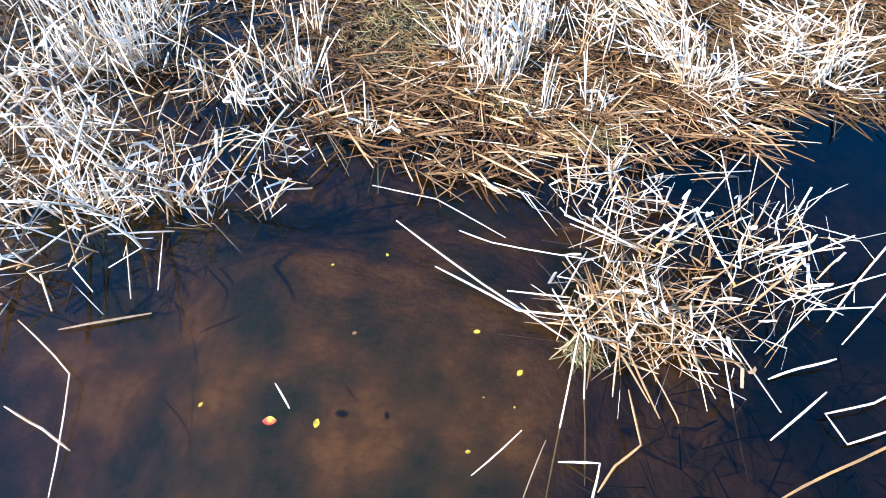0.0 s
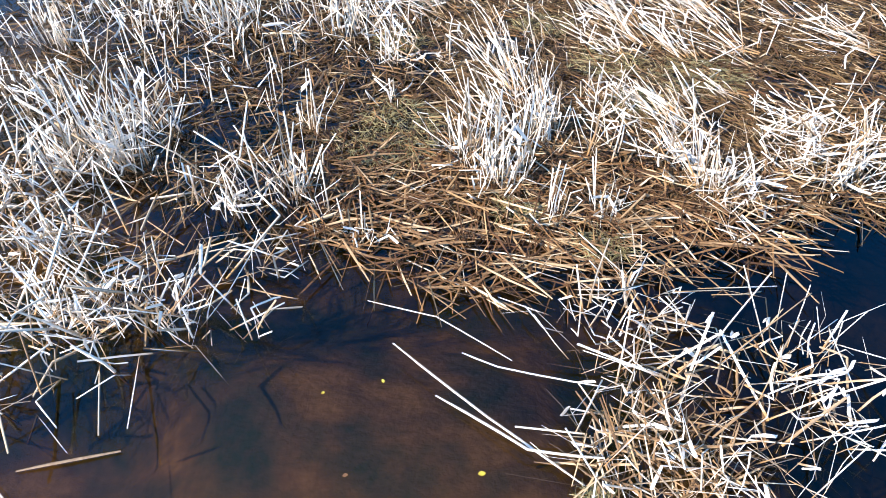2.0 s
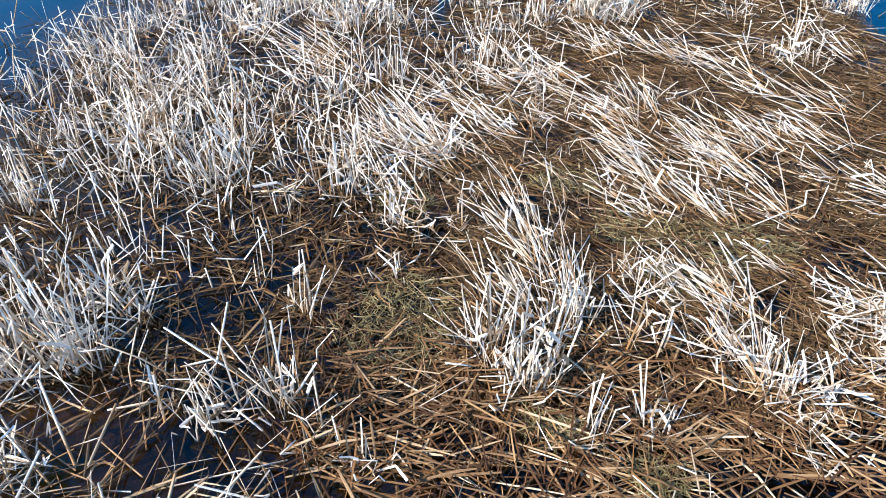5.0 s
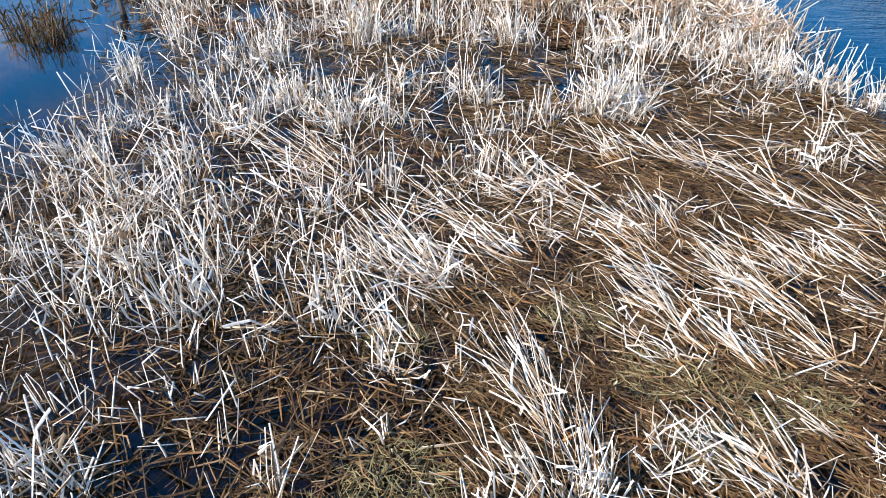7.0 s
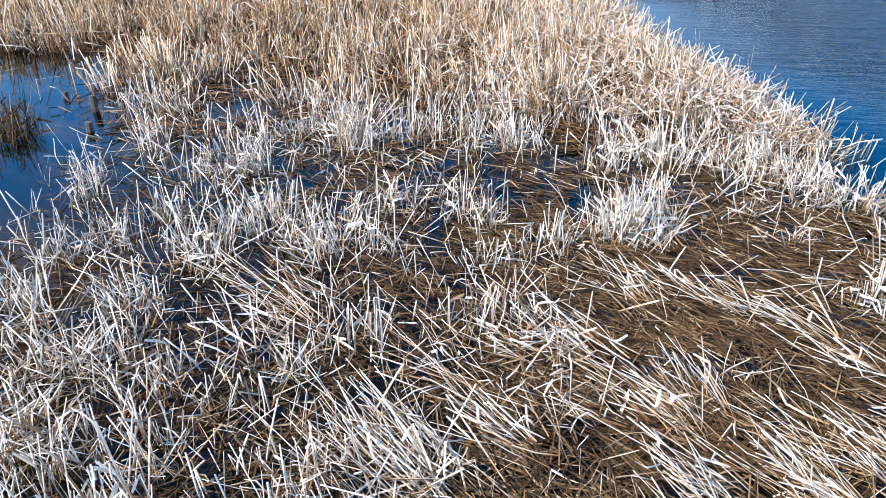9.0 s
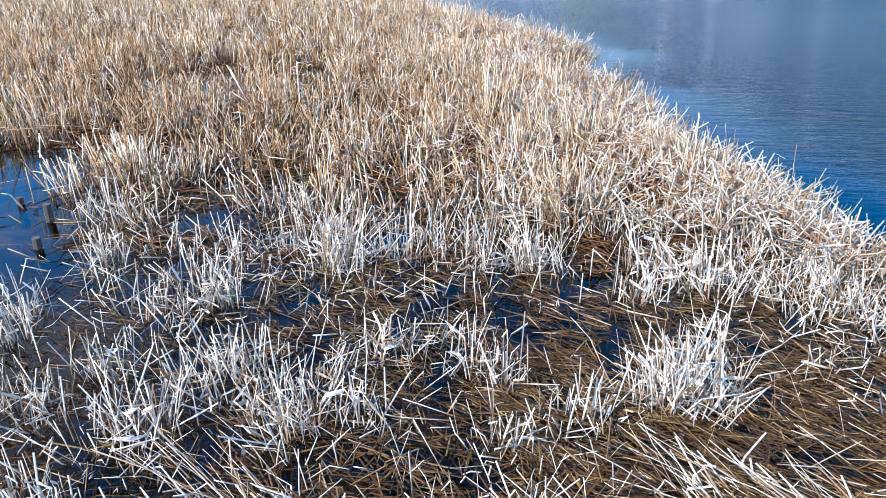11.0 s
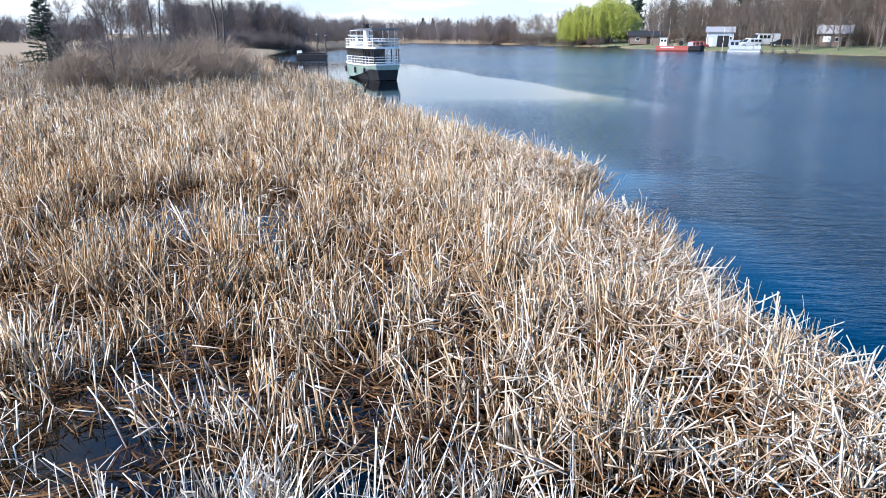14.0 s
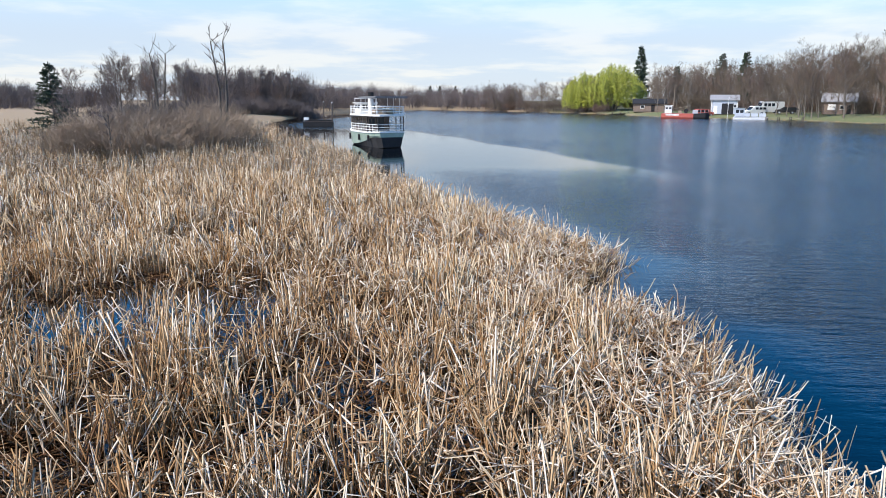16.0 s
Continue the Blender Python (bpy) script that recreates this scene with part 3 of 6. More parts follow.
def conifer(seed, height, spread, label):
    rg = random.Random(seed)
    ob = new("conifer")
    wood, leaf_set = Limbs(), Limbs()
    wood.add(Vector((0, 0, -0.3)), Vector((0, 0, height)), height * 0.018, 0.03, 6)
    z = height * 0.1
    while z < height * 0.98:
        reach = spread * (1 - z / height) ** 0.85 * rg.uniform(0.7, 1.15) + 0.15
        for k in range(6):
            a = rg.uniform(0, 6.283)
            d = Vector((math.cos(a), math.sin(a), rg.uniform(-0.25, 0.2)))
            p1 = Vector((0, 0, z)) + d * reach
            wood.add(Vector((0, 0, z)), p1, 0.05, 0.015, 3)
            for j in range(int(16 + reach * 15)):
                u = rg.uniform(0.15, 1.0)
                p = Vector((0, 0, z)) + d * reach * u
                nd = (d + Vector((rg.gauss(0, 0.7), rg.gauss(0, 0.7), rg.gauss(-0.15, 0.4)))).normalized()
                leaf_set.blade(p, nd, 0.075 * height / 12, 0.5 * height / 12 * rg.uniform(0.6, 1.3))
        z += height * 0.032
    wood.put("trunk", M_BARK_DARK, ob)
    leaf_set.put("crown", M_NEEDLE, ob)
    return tagged(ob, label, "tree", "conifers")


def willow(seed, height, width, label):
    """A weeping willow in first leaf: long hanging strands on spreading limbs."""
    rg = random.Random(seed)
    ob = new("willow_tree")
    wood, leaf_set = Limbs(), Limbs()
    for k in range(6):
        a = k * 1.05 + rg.uniform(-0.3, 0.3)
        base = Vector((math.cos(a) * 0.8, math.sin(a) * 0.8, -0.3))
        p1 = Vector((math.cos(a) * width * 0.2, math.sin(a) * width * 0.2, height * 0.55))
        p2 = Vector((math.cos(a) * width * 0.32, math.sin(a) * width * 0.32, height * 0.85))
        wood.add(base, p1, 0.4, 0.22, 6)
        wood.add(p1, p2, 0.22, 0.08, 5)
    for k in range(520):
        a, q = rg.uniform(0, 6.283), math.sqrt(rg.uniform(0, 1))
        rx = q * width * 0.5 * (1 + 0.12 * math.sin(3 * a + seed))
        topz = height * (1 - 0.42 * q ** 2.2) * (1 + 0.07 * math.sin(5 * a) + rg.gauss(0, 0.035))
        p = Vector((math.cos(a) * rx, math.sin(a) * rx, topz))
        fall = topz * rg.uniform(0.35, 0.9)
        n = int(fall / 0.4)
        sway = Vector((rg.gauss(0, 0.05), rg.gauss(0, 0.05), -0.4))
        wood.add(p, p + sway * n, 0.02, 0.012, 3)
        for j in range(n):
            p = p + sway
            for b in range(3):
                leaf_set.blade(p, Vector((rg.gauss(0, 0.7), rg.gauss(0, 0.7), rg.uniform(-1, 0.1))).normalized(), 0.11, rg.uniform(0.4, 0.75))
    wood.put("trunk", M_BARK, ob)
    leaf_set.put("crown", M_WILLOW, ob)
    return tagged(ob, label, "tree")


def shrub(seed, height, spread, material, label, count=190):
    """A leafless thicket: many forked stems fanning up from one stool."""
    rg = random.Random(seed)
    ob = new("bare_shrub")
    st, tw = Limbs(), Limbs()
    for k in range(count):
        a, q = rg.uniform(0, 6.283), math.sqrt(rg.uniform(0, 1))
        p = Vector((math.cos(a) * q * spread * 0.6, math.sin(a) * q * spread * 0.6, -0.3))
        d = Vector((math.cos(a) * q * 0.38 + rg.gauss(0, 0.2), math.sin(a) * q * 0.38 + rg.gauss(0, 0.2), 1)).normalized()
        h = height * (1 - 0.35 * q * q) * rg.uniform(0.75, 1.05)
        m1 = p + d * h * 0.5
        st.add(p, m1, 0.02, 0.012, 3)
        for j in range(5):
            e = (d + Vector((rg.gauss(0, 0.6), rg.gauss(0, 0.6), 0.0))).normalized()
            m0 = p + d * h * rg.uniform(0.25, 0.55)
            m2 = m0 + e * h * rg.uniform(0.28, 0.46)
            tw.add(m0, m2, 0.010, 0.006, 3)
            for i in range(5):
                e2 = (e + Vector((rg.gauss(0, 0.8), rg.gauss(0, 0.8), 0.0))).normalized()
                m3 = m0.lerp(m2, rg.uniform(0.3, 1))
                tw.add(m3, m3 + e2 * h * rg.uniform(0.1, 0.24), 0.007, 0.004, 3)
    st.put("trunk", material, ob)
    tw.put("crown", material, ob)
    return tagged(ob, label, "shrub", "bare shrubs")


def place(x, y, turn=0.0, size=1.0, z=None, tall=1.0):
    z = float(ground_z(np.array([x]), np.array([y]))[0]) if z is None else z
    return Matrix.Translation((x, y, z)) @ Matrix.Rotation(turn, 4, "Z") @ Matrix.Diagonal((size, size, size * tall, 1))


# ---- the steamer ----
def steamer(m):
    ob = new("river_steamer")
    ob.matrix_basis = m
    L, B = 10.0, 3.4

    def plan(u, wide=1.0, z=0.0):
        """Half beam at u from stern (0) to bow (1)."""
        return B * 0.5 * wide * min(1.0, (math.sin(min(u * 6.0 + 0.85, 1.5708)))) * (1 - max(0, (u - 0.62) / 0.38) ** 2.2 * 0.96)

    # hull: lofted along its length, tucked under at the stern
    def hull_rings(levels):
        rings = []
        for k in range(15):
            u = k / 14
            rise = 0.45 * max(0, (0.22 - u) / 0.22) ** 1.3
            sheer = 0.30 * (u - 0.4) ** 2 * 2
            ring = []
            for z, w in levels:
                zz = max(z, -0.4 + rise * (1 if z < 0.4 else 0)) + (sheer if z > 0.6 else 0)
                # Black edge climbs aft: the stern's shade is put into the paint line.
                if 0.4 < z < 0.5:
                    zz = min(0.96, z - 0.3 + 1.05 * max(0, (0.62 - u) / 0.62) ** 1.3)
                ring.append((plan(u, w), -L / 2 + L * u, zz))
            ring += [(-x, y, z) for x, y, z in ring[::-1]]
            rings.append(ring)
        return rings

    part("hull", loft(hull_rings(((-0.4, 0.5), (0.0, 0.76), (0.45, 0.93)))), M_BLACK, ob, "black lower hull, carried up aft as the stern's shade")
    part("upper_hull", loft(hull_rings(((0.452, 0.935), (1.0, 1.0), (1.30, 1.03)))), M_GREEN, ob, "pale green upper hull")
    part("rubbing_strake", loft([[(x * 1.03, y * 1.004, z) for x, y, z in r] for r in hull_rings(((1.26, 1.02), (1.29, 1.045), (1.38, 1.03)))]), M_WHITE, ob, "white rubbing strake")

    def deck(name, u0, u1, z, thick, wide, material, label):
        us = [u0 + (u1 - u0) * k / 14 for k in range(15)]
        ring = [(plan(u, wide), -L / 2 + L * u) for u in us] + [(-plan(u, wide), -L / 2 + L * u) for u in us[::-1]]
        return part(name, loft([[(x, y, z) for x, y in ring], [(x, y, z + thick) for x, y in ring]]), material, ob, label)

    deck("main_deck", 0.0, 0.97, 1.30, 0.06, 0.98, M_WOOD, "worn wooden main deck")
    deck("upper_deck", 0.0, 0.84, 2.82, 0.16, 1.04, M_WHITE, "white upper deck edge")

    def rail(u0, u1, z, h, wide, n):
        for side in (-1, 1):
            us = [u0 + (u1 - u0) * k / n for k in range(n + 1)]
            pts = [Vector((side * plan(u, wide), -L / 2 + L * u, z)) for u in us]
            for p in pts:
                part("rail_post", tube(p, p + Vector((0, 0, h)), 0.03, sides=5), M_WHITE, ob)
            for f in (0.35, 0.68, 1.0):
                bm = bmesh.new()
                for a, b in zip(pts, pts[1:]):
                    tube(a + Vector((0, 0, h * f)), b + Vector((0, 0, h * f)), 0.032, sides=5, bm=bm)
                part("railing", bm, M_WHITE, ob)
        a, b = Vector((-plan(u0, wide), -L / 2 + L * u0, z)), Vector((plan(u0, wide), -L / 2 + L * u0, z))
        for f in (0.35, 0.68, 1.0):
            part("railing", tube(a + Vector((0, 0, h * f)), b + Vector((0, 0, h * f)), 0.032, sides=5), M_WHITE, ob)

    rail(0.03, 0.9, 1.36, 0.72, 0.97, 11)
    rail(0.03, 0.78, 2.98, 0.7, 1.0, 9)
    for u in (0.03, 0.14, 0.26):
        for s in (-1, 1):
            x, y = s * plan(u, 0.95), -L / 2 + L * u
            part("deck_post", tube((x, y, 1.36), (x, y, 2.82), 0.055, sides=6), M_BLACK, ob)
    # cabin on the main deck, with openings along its sides
    # The cabin's colour is darkened for the shade under the upper deck.
    cab = part("cabin", box(2.5, 4.9, 1.46, 0, 0.9, 1.36, 0.03), M_CABIN, ob, "deck cabin, its brown darkened for the shade between decks")
    for s in (-1, 1):
        for k in range(4):
            part("window", box(0.03, 0.9, 0.86, s * 1.262, -0.75 + k * 1.1, 1.8), M_GLASS, cab)
    part("door", box(0.8, 0.03, 1.3, 0.2, -1.567, 1.37), M_GLASS, cab, "dark cabin doorway")
    part("window", box(0.6, 0.03, 0.7, -0.75, -1.567, 1.87), M_GLASS, cab)
    # wheelhouse forward on the upper deck
    wh = part("wheelhouse", box(1.8, 1.9, 0.95, 0, 2.1, 2.98, 0.04), M_WHITE, ob, "white wheelhouse")
    part("roof", box(2.1, 2.3, 0.09, 0, 2.1, 3.93, 0.03), M_WHITE, wh)
    for s in (-1, 1):
        for k in range(2):
            part("window", box(0.03, 0.6, 0.42, s * 0.908, 1.7 + k * 0.8, 3.4), M_GLASS, wh)
    for k in range(2):
        part("window", box(0.6, 0.03, 0.42, -0.42 + 0.84 * k, 1.142, 3.4), M_GLASS, wh)
    for x in (-0.85, 0.85):
        for y in (1.2, 3.0):
            part("roof_rail_post", tube((x, y, 4.02), (x, y, 4.42), 0.025, sides=5), M_WHITE, ob)
        part("roof_rail", tube((x, 1.2, 4.42), (x, 3.0, 4.42), 0.028, sides=5), M_WHITE, ob)
    part("roof_rail", tube((-0.85, 1.2, 4.42), (0.85, 1.2, 4.42), 0.028, sides=5), M_WHITE, ob)
    fun = part("funnel", tube((0, 0.55, 2.98), (0, 0.5, 4.45), 0.32, 0.29, 14), M_WHITE, ob, "white funnel with a black top")
    part("funnel_top", tube((0, 0.5, 4.45), (0, 0.49, 5.0), 0.33, 0.33, 14), M_BLACK, fun)
    part("mast", tube((0, 1.0, 4.0), (0, 1.15, 5.9), 0.04, 0.02, 6), M_BLACK, ob)
    # canopy aft
    can = part("canopy", box(3.5, 4.6, 0.16, 0, -2.75, 4.42, 0.05), M_GREY, ob, "flat dark canopy on thin posts")
    can.data.materials[0] = M_CANVAS
    for x in (-1.25, 1.25):
        for y in (-4.1, -2.6, -1.1):
            part("canopy_post", tube((x, y, 2.98), (x, y, 4.42), 0.035, sides=5), M_WHITE, can)
    for k in range(3):
        part("bench", box(0.4, 1.0, 0.42, -0.8 + 0.8 * k, -2.6, 2.98, 0.02), M_WOOD, ob)
    for k in range(3):
        y = -3.0 + k * 2.6
        part("fender", tube((-1.79, y, 0.55), (-1.79, y, 1.1), 0.12, 0.12, 8), M_BLACK, ob)
    return tagged(ob, "old white and pale green two-decked steamer moored by the reeds", "boat")


hd = radians(33)
steamer(Matrix.Translation((-12.7, 75.6, 0)) @ Matrix.Rotation(hd, 4, "Z") @ Matrix.Diagonal((0.9, 0.92, 1, 1)))


# ---- the barge and its mooring piles ----
def barge(m):
    ob = new("barge")
    ob.matrix_basis = m
    prof = [(-2.9, 0.15), (-2.5, -0.3), (2.5, -0.3), (2.9, 0.2), (2.95, 0.95), (-2.95, 0.85)]
    part("hull", loft([[(x, -1.1, z) for x, z in prof], [(x, 1.1, z) for x, z in prof]]), M_BLACK, ob, "black steel hull")
    part("deck", box(5.6, 2.1, 0.08, 0, 0, 0.93), M_CABIN, ob, "dark rusty deck")
    for s in (-1, 1):
        part("coaming", box(5.2, 0.08, 0.25, 0, s * 0.95, 1.01), M_BLACK, ob)
    part("box", box(0.9, 0.9, 0.7, -2.3, 0, 1.01, 0.03), M_WHITE, ob, "white locker on deck")
    return tagged(ob, "low black barge with a rusty deck moored in the channel", "barge")


barge(Matrix.Translation((-30.6, 120.0, 0)) @ Matrix.Rotation(0.2, 4, "Z") @ Matrix.Scale(0.85, 4))
for x, y, h in ((-29.8, 120.4, 3.9), (-28.4, 120.6, 3.8)):
    ob = new("mooring_pile")
    ob.matrix_basis = Matrix.Translation((x, y, 0))
    part("shaft", tube((0, 0, -2), (0.04, 0, h), 0.13, 0.10, 8), M_BARK_DARK, ob)
    part("cap", tube((0.04, 0, h), (0.04, 0, h + 0.12), 0.14, 0.05, 8), M_GREY, ob)
    tagged(ob, "tall dark wooden mooring pile standing in the water", "pile", "mooring piles")

# post stubs in the side pool
for x, y, h in ((-6.7, 15.0, 0.28), (-6.3, 14.1, 0.16), (-7.6, 15.6, 0.12)):
    ob = new("post_stub", None)
    ob.matrix_basis = Matrix.Translation((x, y, 0))
    part("post", tube((0, 0, -0.4), (0.03, 0.02, h), 0.07, 0.055, 7), M_BARK_DARK, ob)
    tagged(ob, "rotten dark post stub standing in the side pool", "post", "post stubs")


# ---- the near left thicket and its trees ----
rg = random.Random(5)
sh = [shrub(k, 3.6, 3.4, M_SHRUB, "grey-brown leafless willow thicket behind the reeds") for k in range(3)]
spots = [(-23.5 - i * 1.4 + rg.gauss(0, 0.5), 61 + rg.uniform(-2, 3) - i * 0.2) for i in range(7)]
spots += [(-26 - i * 2.1 + rg.gauss(0, 0.6), 68 + rg.uniform(-2, 3)) for i in range(5)]
for i, (x, y) in enumerate(spots):
    mid_in = math.exp(-((x + 26.5) / 6.0) ** 2)
    mtx = place(x, y, rg.uniform(0, 6), rg.uniform(0.6, 0.78) + 0.52 * mid_in, z=0.0)
    if i < 3:
        sh[i].matrix_basis = mtx
    else:
        copy_thing(sh[i % 3], mtx)


def snag(m, seed, height, label, fork=True):
    """A dying tree: a forked, broken trunk with few limbs."""
    rg = random.Random(seed)
    ob = new("dead_tree")
    ob.matrix_basis = m
    wood, fine = Limbs(), Limbs()
    for lean in ((-0.16, 0.13) if fork else (0.04,)):
        p, d, r = Vector((lean * 0.6, 0, -0.3)), Vector((lean * 0.15, 0, 1)), height * 0.022
        for k in range(9):
            d = (d + Vector((lean * (0.22 if k in (4, 5) else 0.02) + rg.gauss(0, 0.05), rg.gauss(0, 0.05), 0.1))).normalized()
            q = p + d * height / 9.2
            wood.add(p, q, r, r * 0.86, 6)
            if k > 3:
                for j in range(2):
                    s = Vector((rg.gauss(0, 0.6), rg.gauss(0, 0.6), 0.75)).normalized()
                    e = q + s * height * rg.uniform(0.08, 0.2)
                    wood.add(q, e, r * 0.4, 0.02, 4)
                    for i in range(4):
                        s2 = (s + Vector((rg.gauss(0, 0.5), rg.gauss(0, 0.5), 0.2))).normalized()
                        b = q.lerp(e, rg.uniform(0.3, 1))
                        fine.add(b, b + s2 * height * rg.uniform(0.04, 0.1), 0.025, 0.01, 3)
            p, r = q, r * 0.86
    wood.put("trunk", M_BARK_DARK, ob)
    fine.put("crown", M_TWIG_DARK, ob)
    return tagged(ob, label, "tree")


snag(place(-24.8, 68.9, 0.0, z=0.1), 3, 9.6, "tall forked dying tree, bare, rising from the thicket")
snag(place(-36.8, 80.9, 1.0, z=0.1), 8, 9.4, "tall slender bare tree behind the thicket")
snag(place(-27.5, 56.3, 0.4, z=0.1), 12, 3.6, "short broken trunk at the edge of the thicket", False)
cf = conifer(4, 10.0, 3.6, "dark green spruce at the edge of the marsh")
cf.matrix_basis = place(-56.8, 92.0)

# ---- woods ----
DARK = "dark leafless tree in the wood beyond the marsh"
dark = [bare_tree(20 + k, 12.0, M_BARK_DARK, M_TWIG_DARK if k != 2 else M_TWIG_RED, DARK, 0.011) for k in range(4)]
spots = [(-51.7, 88.2, 0.8), (-53.4, 90.0, 0.66), (-50.6, 91.0, 0.62)]
for i in range(200):
    u = i / 199
    if u < 0.38 and i % 3:
        continue
    b = radians(-31.8 + 15.4 * u + rg.gauss(0, 0.5))
    r = 128 + 55 * u + rg.uniform(-4, 34)
    spots.append((ORIGIN[0] + math.sin(b) * r, ORIGIN[1] + math.cos(b) * r, 0.97 + 0.08 * math.sin(u * 9) + rg.uniform(-0.12, 0.14) - 0.06 * u))
for i, (x, y, s) in enumerate(spots):
    mtx = place(x, y, rg.uniform(0, 6), s)
    if i < 4:
        dark[i].matrix_basis = mtx
    else:
        copy_thing(dark[i % 4], mtx)
under = [shrub(40 + k, 4.2, 4.2, M_TWIG_DARK, "dark leafless undergrowth at the foot of the wood", 70) for k in range(2)]
for i in range(60):
    u = i / 59
    b = radians(-32.0 + 15.7 * u)
    r = 121 + 52 * u + rg.uniform(0, 6)
    mtx = place(ORIGIN[0] + math.sin(b) * r, ORIGIN[1] + math.cos(b) * r, rg.uniform(0, 6), rg.uniform(0.75, 1.0) + 0.35 * min(1, max(0, (u - 0.3) * 5)))
    if i < 2:
        under[i].matrix_basis = mtx
    else:
        copy_thing(under[i % 2], mtx)

BROWN = "leafless brown tree on the river bank"
pale = [bare_tree(60 + k, 17.0, M_BARK, M_TWIG if k < 4 else M_TWIG_RED, BROWN, 0.012) for k in range(5)]
spots = []
for i in range(110):
    u = i / 109
    b = radians(12.5 + 19.5 * u + rg.gauss(0, 0.5))
    sh_r = float(np.interp(math.degrees(b), SHORE_DEG, SHORE_R))
    r = sh_r + (rg.uniform(24, 75) if i % 3 else rg.uniform(7, 24))
    if r < sh_r + 24 and 15.0 < math.degrees(b) < 18.0:
        r += 30
    spots.append((ORIGIN[0] + math.sin(b) * r, ORIGIN[1] + math.cos(b) * r, (0.78 + 0.50 * u + rg.uniform(-0.13, 0.13)) * r / (sh_r + 30)))
for i in range(38):
    u = i / 37
    b = radians(-1.5 + 9.5 * u + rg.gauss(0, 0.3))
    r = float(np.interp(math.degrees(b), SHORE_DEG, SHORE_R)) + rg.uniform(4, 30)
    spots.append((ORIGIN[0] + math.sin(b) * r, ORIGIN[1] + math.cos(b) * r, 0.66 + 0.14 * u + rg.uniform(-0.1, 0.1)))
for i in range(6):
    b = radians(32 + 9 * i)
    spots.append((ORIGIN[0] + math.sin(b) * 160, ORIGIN[1] + math.cos(b) * 160, rg.uniform(0.9, 1.2)))
for i, (x, y, s) in enumerate(spots):
    mtx = place(x, y, rg.uniform(0, 6), s)
    if i < 5:
        pale[i].matrix_basis = mtx
    else:
        copy_thing(pale[i % 5], mtx)
brush = [shrub(50 + k, 4.5, 5.0, M_TWIG if k else M_TWIG_RED, "leafless brush along the river bank", 70) for k in range(2)]
for i in range(70):
    u = i / 69
    b = radians(-1.5 + 33 * u + rg.gauss(0, 0.2))
    sh_r = float(np.interp(math.degrees(b), SHORE_DEG, SHORE_R))
    r = sh_r + (rg.uniform(5, 14) if u < 0.3 else rg.uniform(30, 62))
    mtx = place(ORIGIN[0] + math.sin(b) * r, ORIGIN[1] + math.cos(b) * r, rg.uniform(0, 6), rg.uniform(0.8, 1.4))
    if i < 2:
        brush[i].matrix_basis = mtx
    else:
        copy_thing(brush[i % 2], mtx)

wl_tree = willow(2, 14.0, 18.0, "bright yellow-green weeping willow on the bank")
wl_tree.matrix_basis = place(35.4, 237.3)
wl2 = willow(5, 12.0, 13.0, "smaller yellow-green willow beside the large one")
wl2.matrix_basis = place(26.8, 243.0)
cf = conifer(9, 21.5, 4.0, "tall dark spruce rising above the willow")
cf.matrix_basis = place(46.5, 252.6)
cf2 = conifer(11, 18.0, 4.2, "dark conifer among bare trees")
cf2.matrix_basis = place(69.2, 238.0)
copy_thing(cf2, place(76.0, 236.0, 2.0, 1.02))
copy_thing(cf2, place(57.1, 245.1, 1.0, 0.8))

# far woods across the bend and beyond the marsh: too far to tell tree from tree
far = Limbs()
rg = random.Random(77)
for i in range(800):
    if i < 330:
        b = radians(rg.uniform(-16.5, 1.5))
        r, h = float(np.interp(math.degrees(b), SHORE_DEG, SHORE_R)) + rg.uniform(5, 60), rg.uniform(6.5, 10.5)
    else:
        b, r, h = radians(rg.uniform(-62, -31)), rg.uniform(250, 380), rg.uniform(7, 11)
    p = Vector((ORIGIN[0] + math.sin(b) * r, ORIGIN[1] + math.cos(b) * r, 0.6))
    far.add(p, p + Vector((rg.gauss(0, 0.3), 0, h * 0.8)), 0.16, 0.05, 4)
    for k in range(64):
        q = p + Vector((rg.gauss(0, 0.9), rg.gauss(0, 0.9), h * rg.uniform(0.05, 0.75)))
        far.add(q, q + Vector((rg.gauss(0, 1.1), rg.gauss(0, 1.1), h * rg.uniform(0.15, 0.35))), 0.055, 0.02, 3)
ob = far.put("far_woods", M_TWIG_DARK, None)
tagged(ob, "distant leafless woods across the river bend", "woods", kind="stuff")


def wood_behind(name, n, b0, b1, near, deep_, h0, h1, material, label):
    """The back of a wood, where tree can't be told from tree: upright limbs with fine twigs."""
    far = Limbs()
    for i in range(n):
        u = i / (n - 1)
        b = radians(b0 + (b1 - b0) * u + rg.gauss(0, 0.3))
        r = near(math.degrees(b)) + rg.uniform(0, deep_)
        h = (h0 + (h1 - h0) * u) * rg.uniform(0.75, 1.1)
        p = Vector((ORIGIN[0] + math.sin(b) * r, ORIGIN[1] + math.cos(b) * r, 0.6))
        far.add(p, p + Vector((rg.gauss(0, 0.4), 0, h * 0.9)), 0.16, 0.03, 4)
        for k in range(70):
            f = rg.uniform(0.1, 0.85)
            q = p + Vector((rg.gauss(0, 0.9), rg.gauss(0, 0.9), h * f))
            far.add(q, q + Vector((rg.gauss(0, 0.7), rg.gauss(0, 0.7), h * min(rg.uniform(0.1, 0.3), 1.02 - f))), 0.03, 0.01, 3)
    return tagged(far.put(name, material, None), label, "woods", kind="stuff")


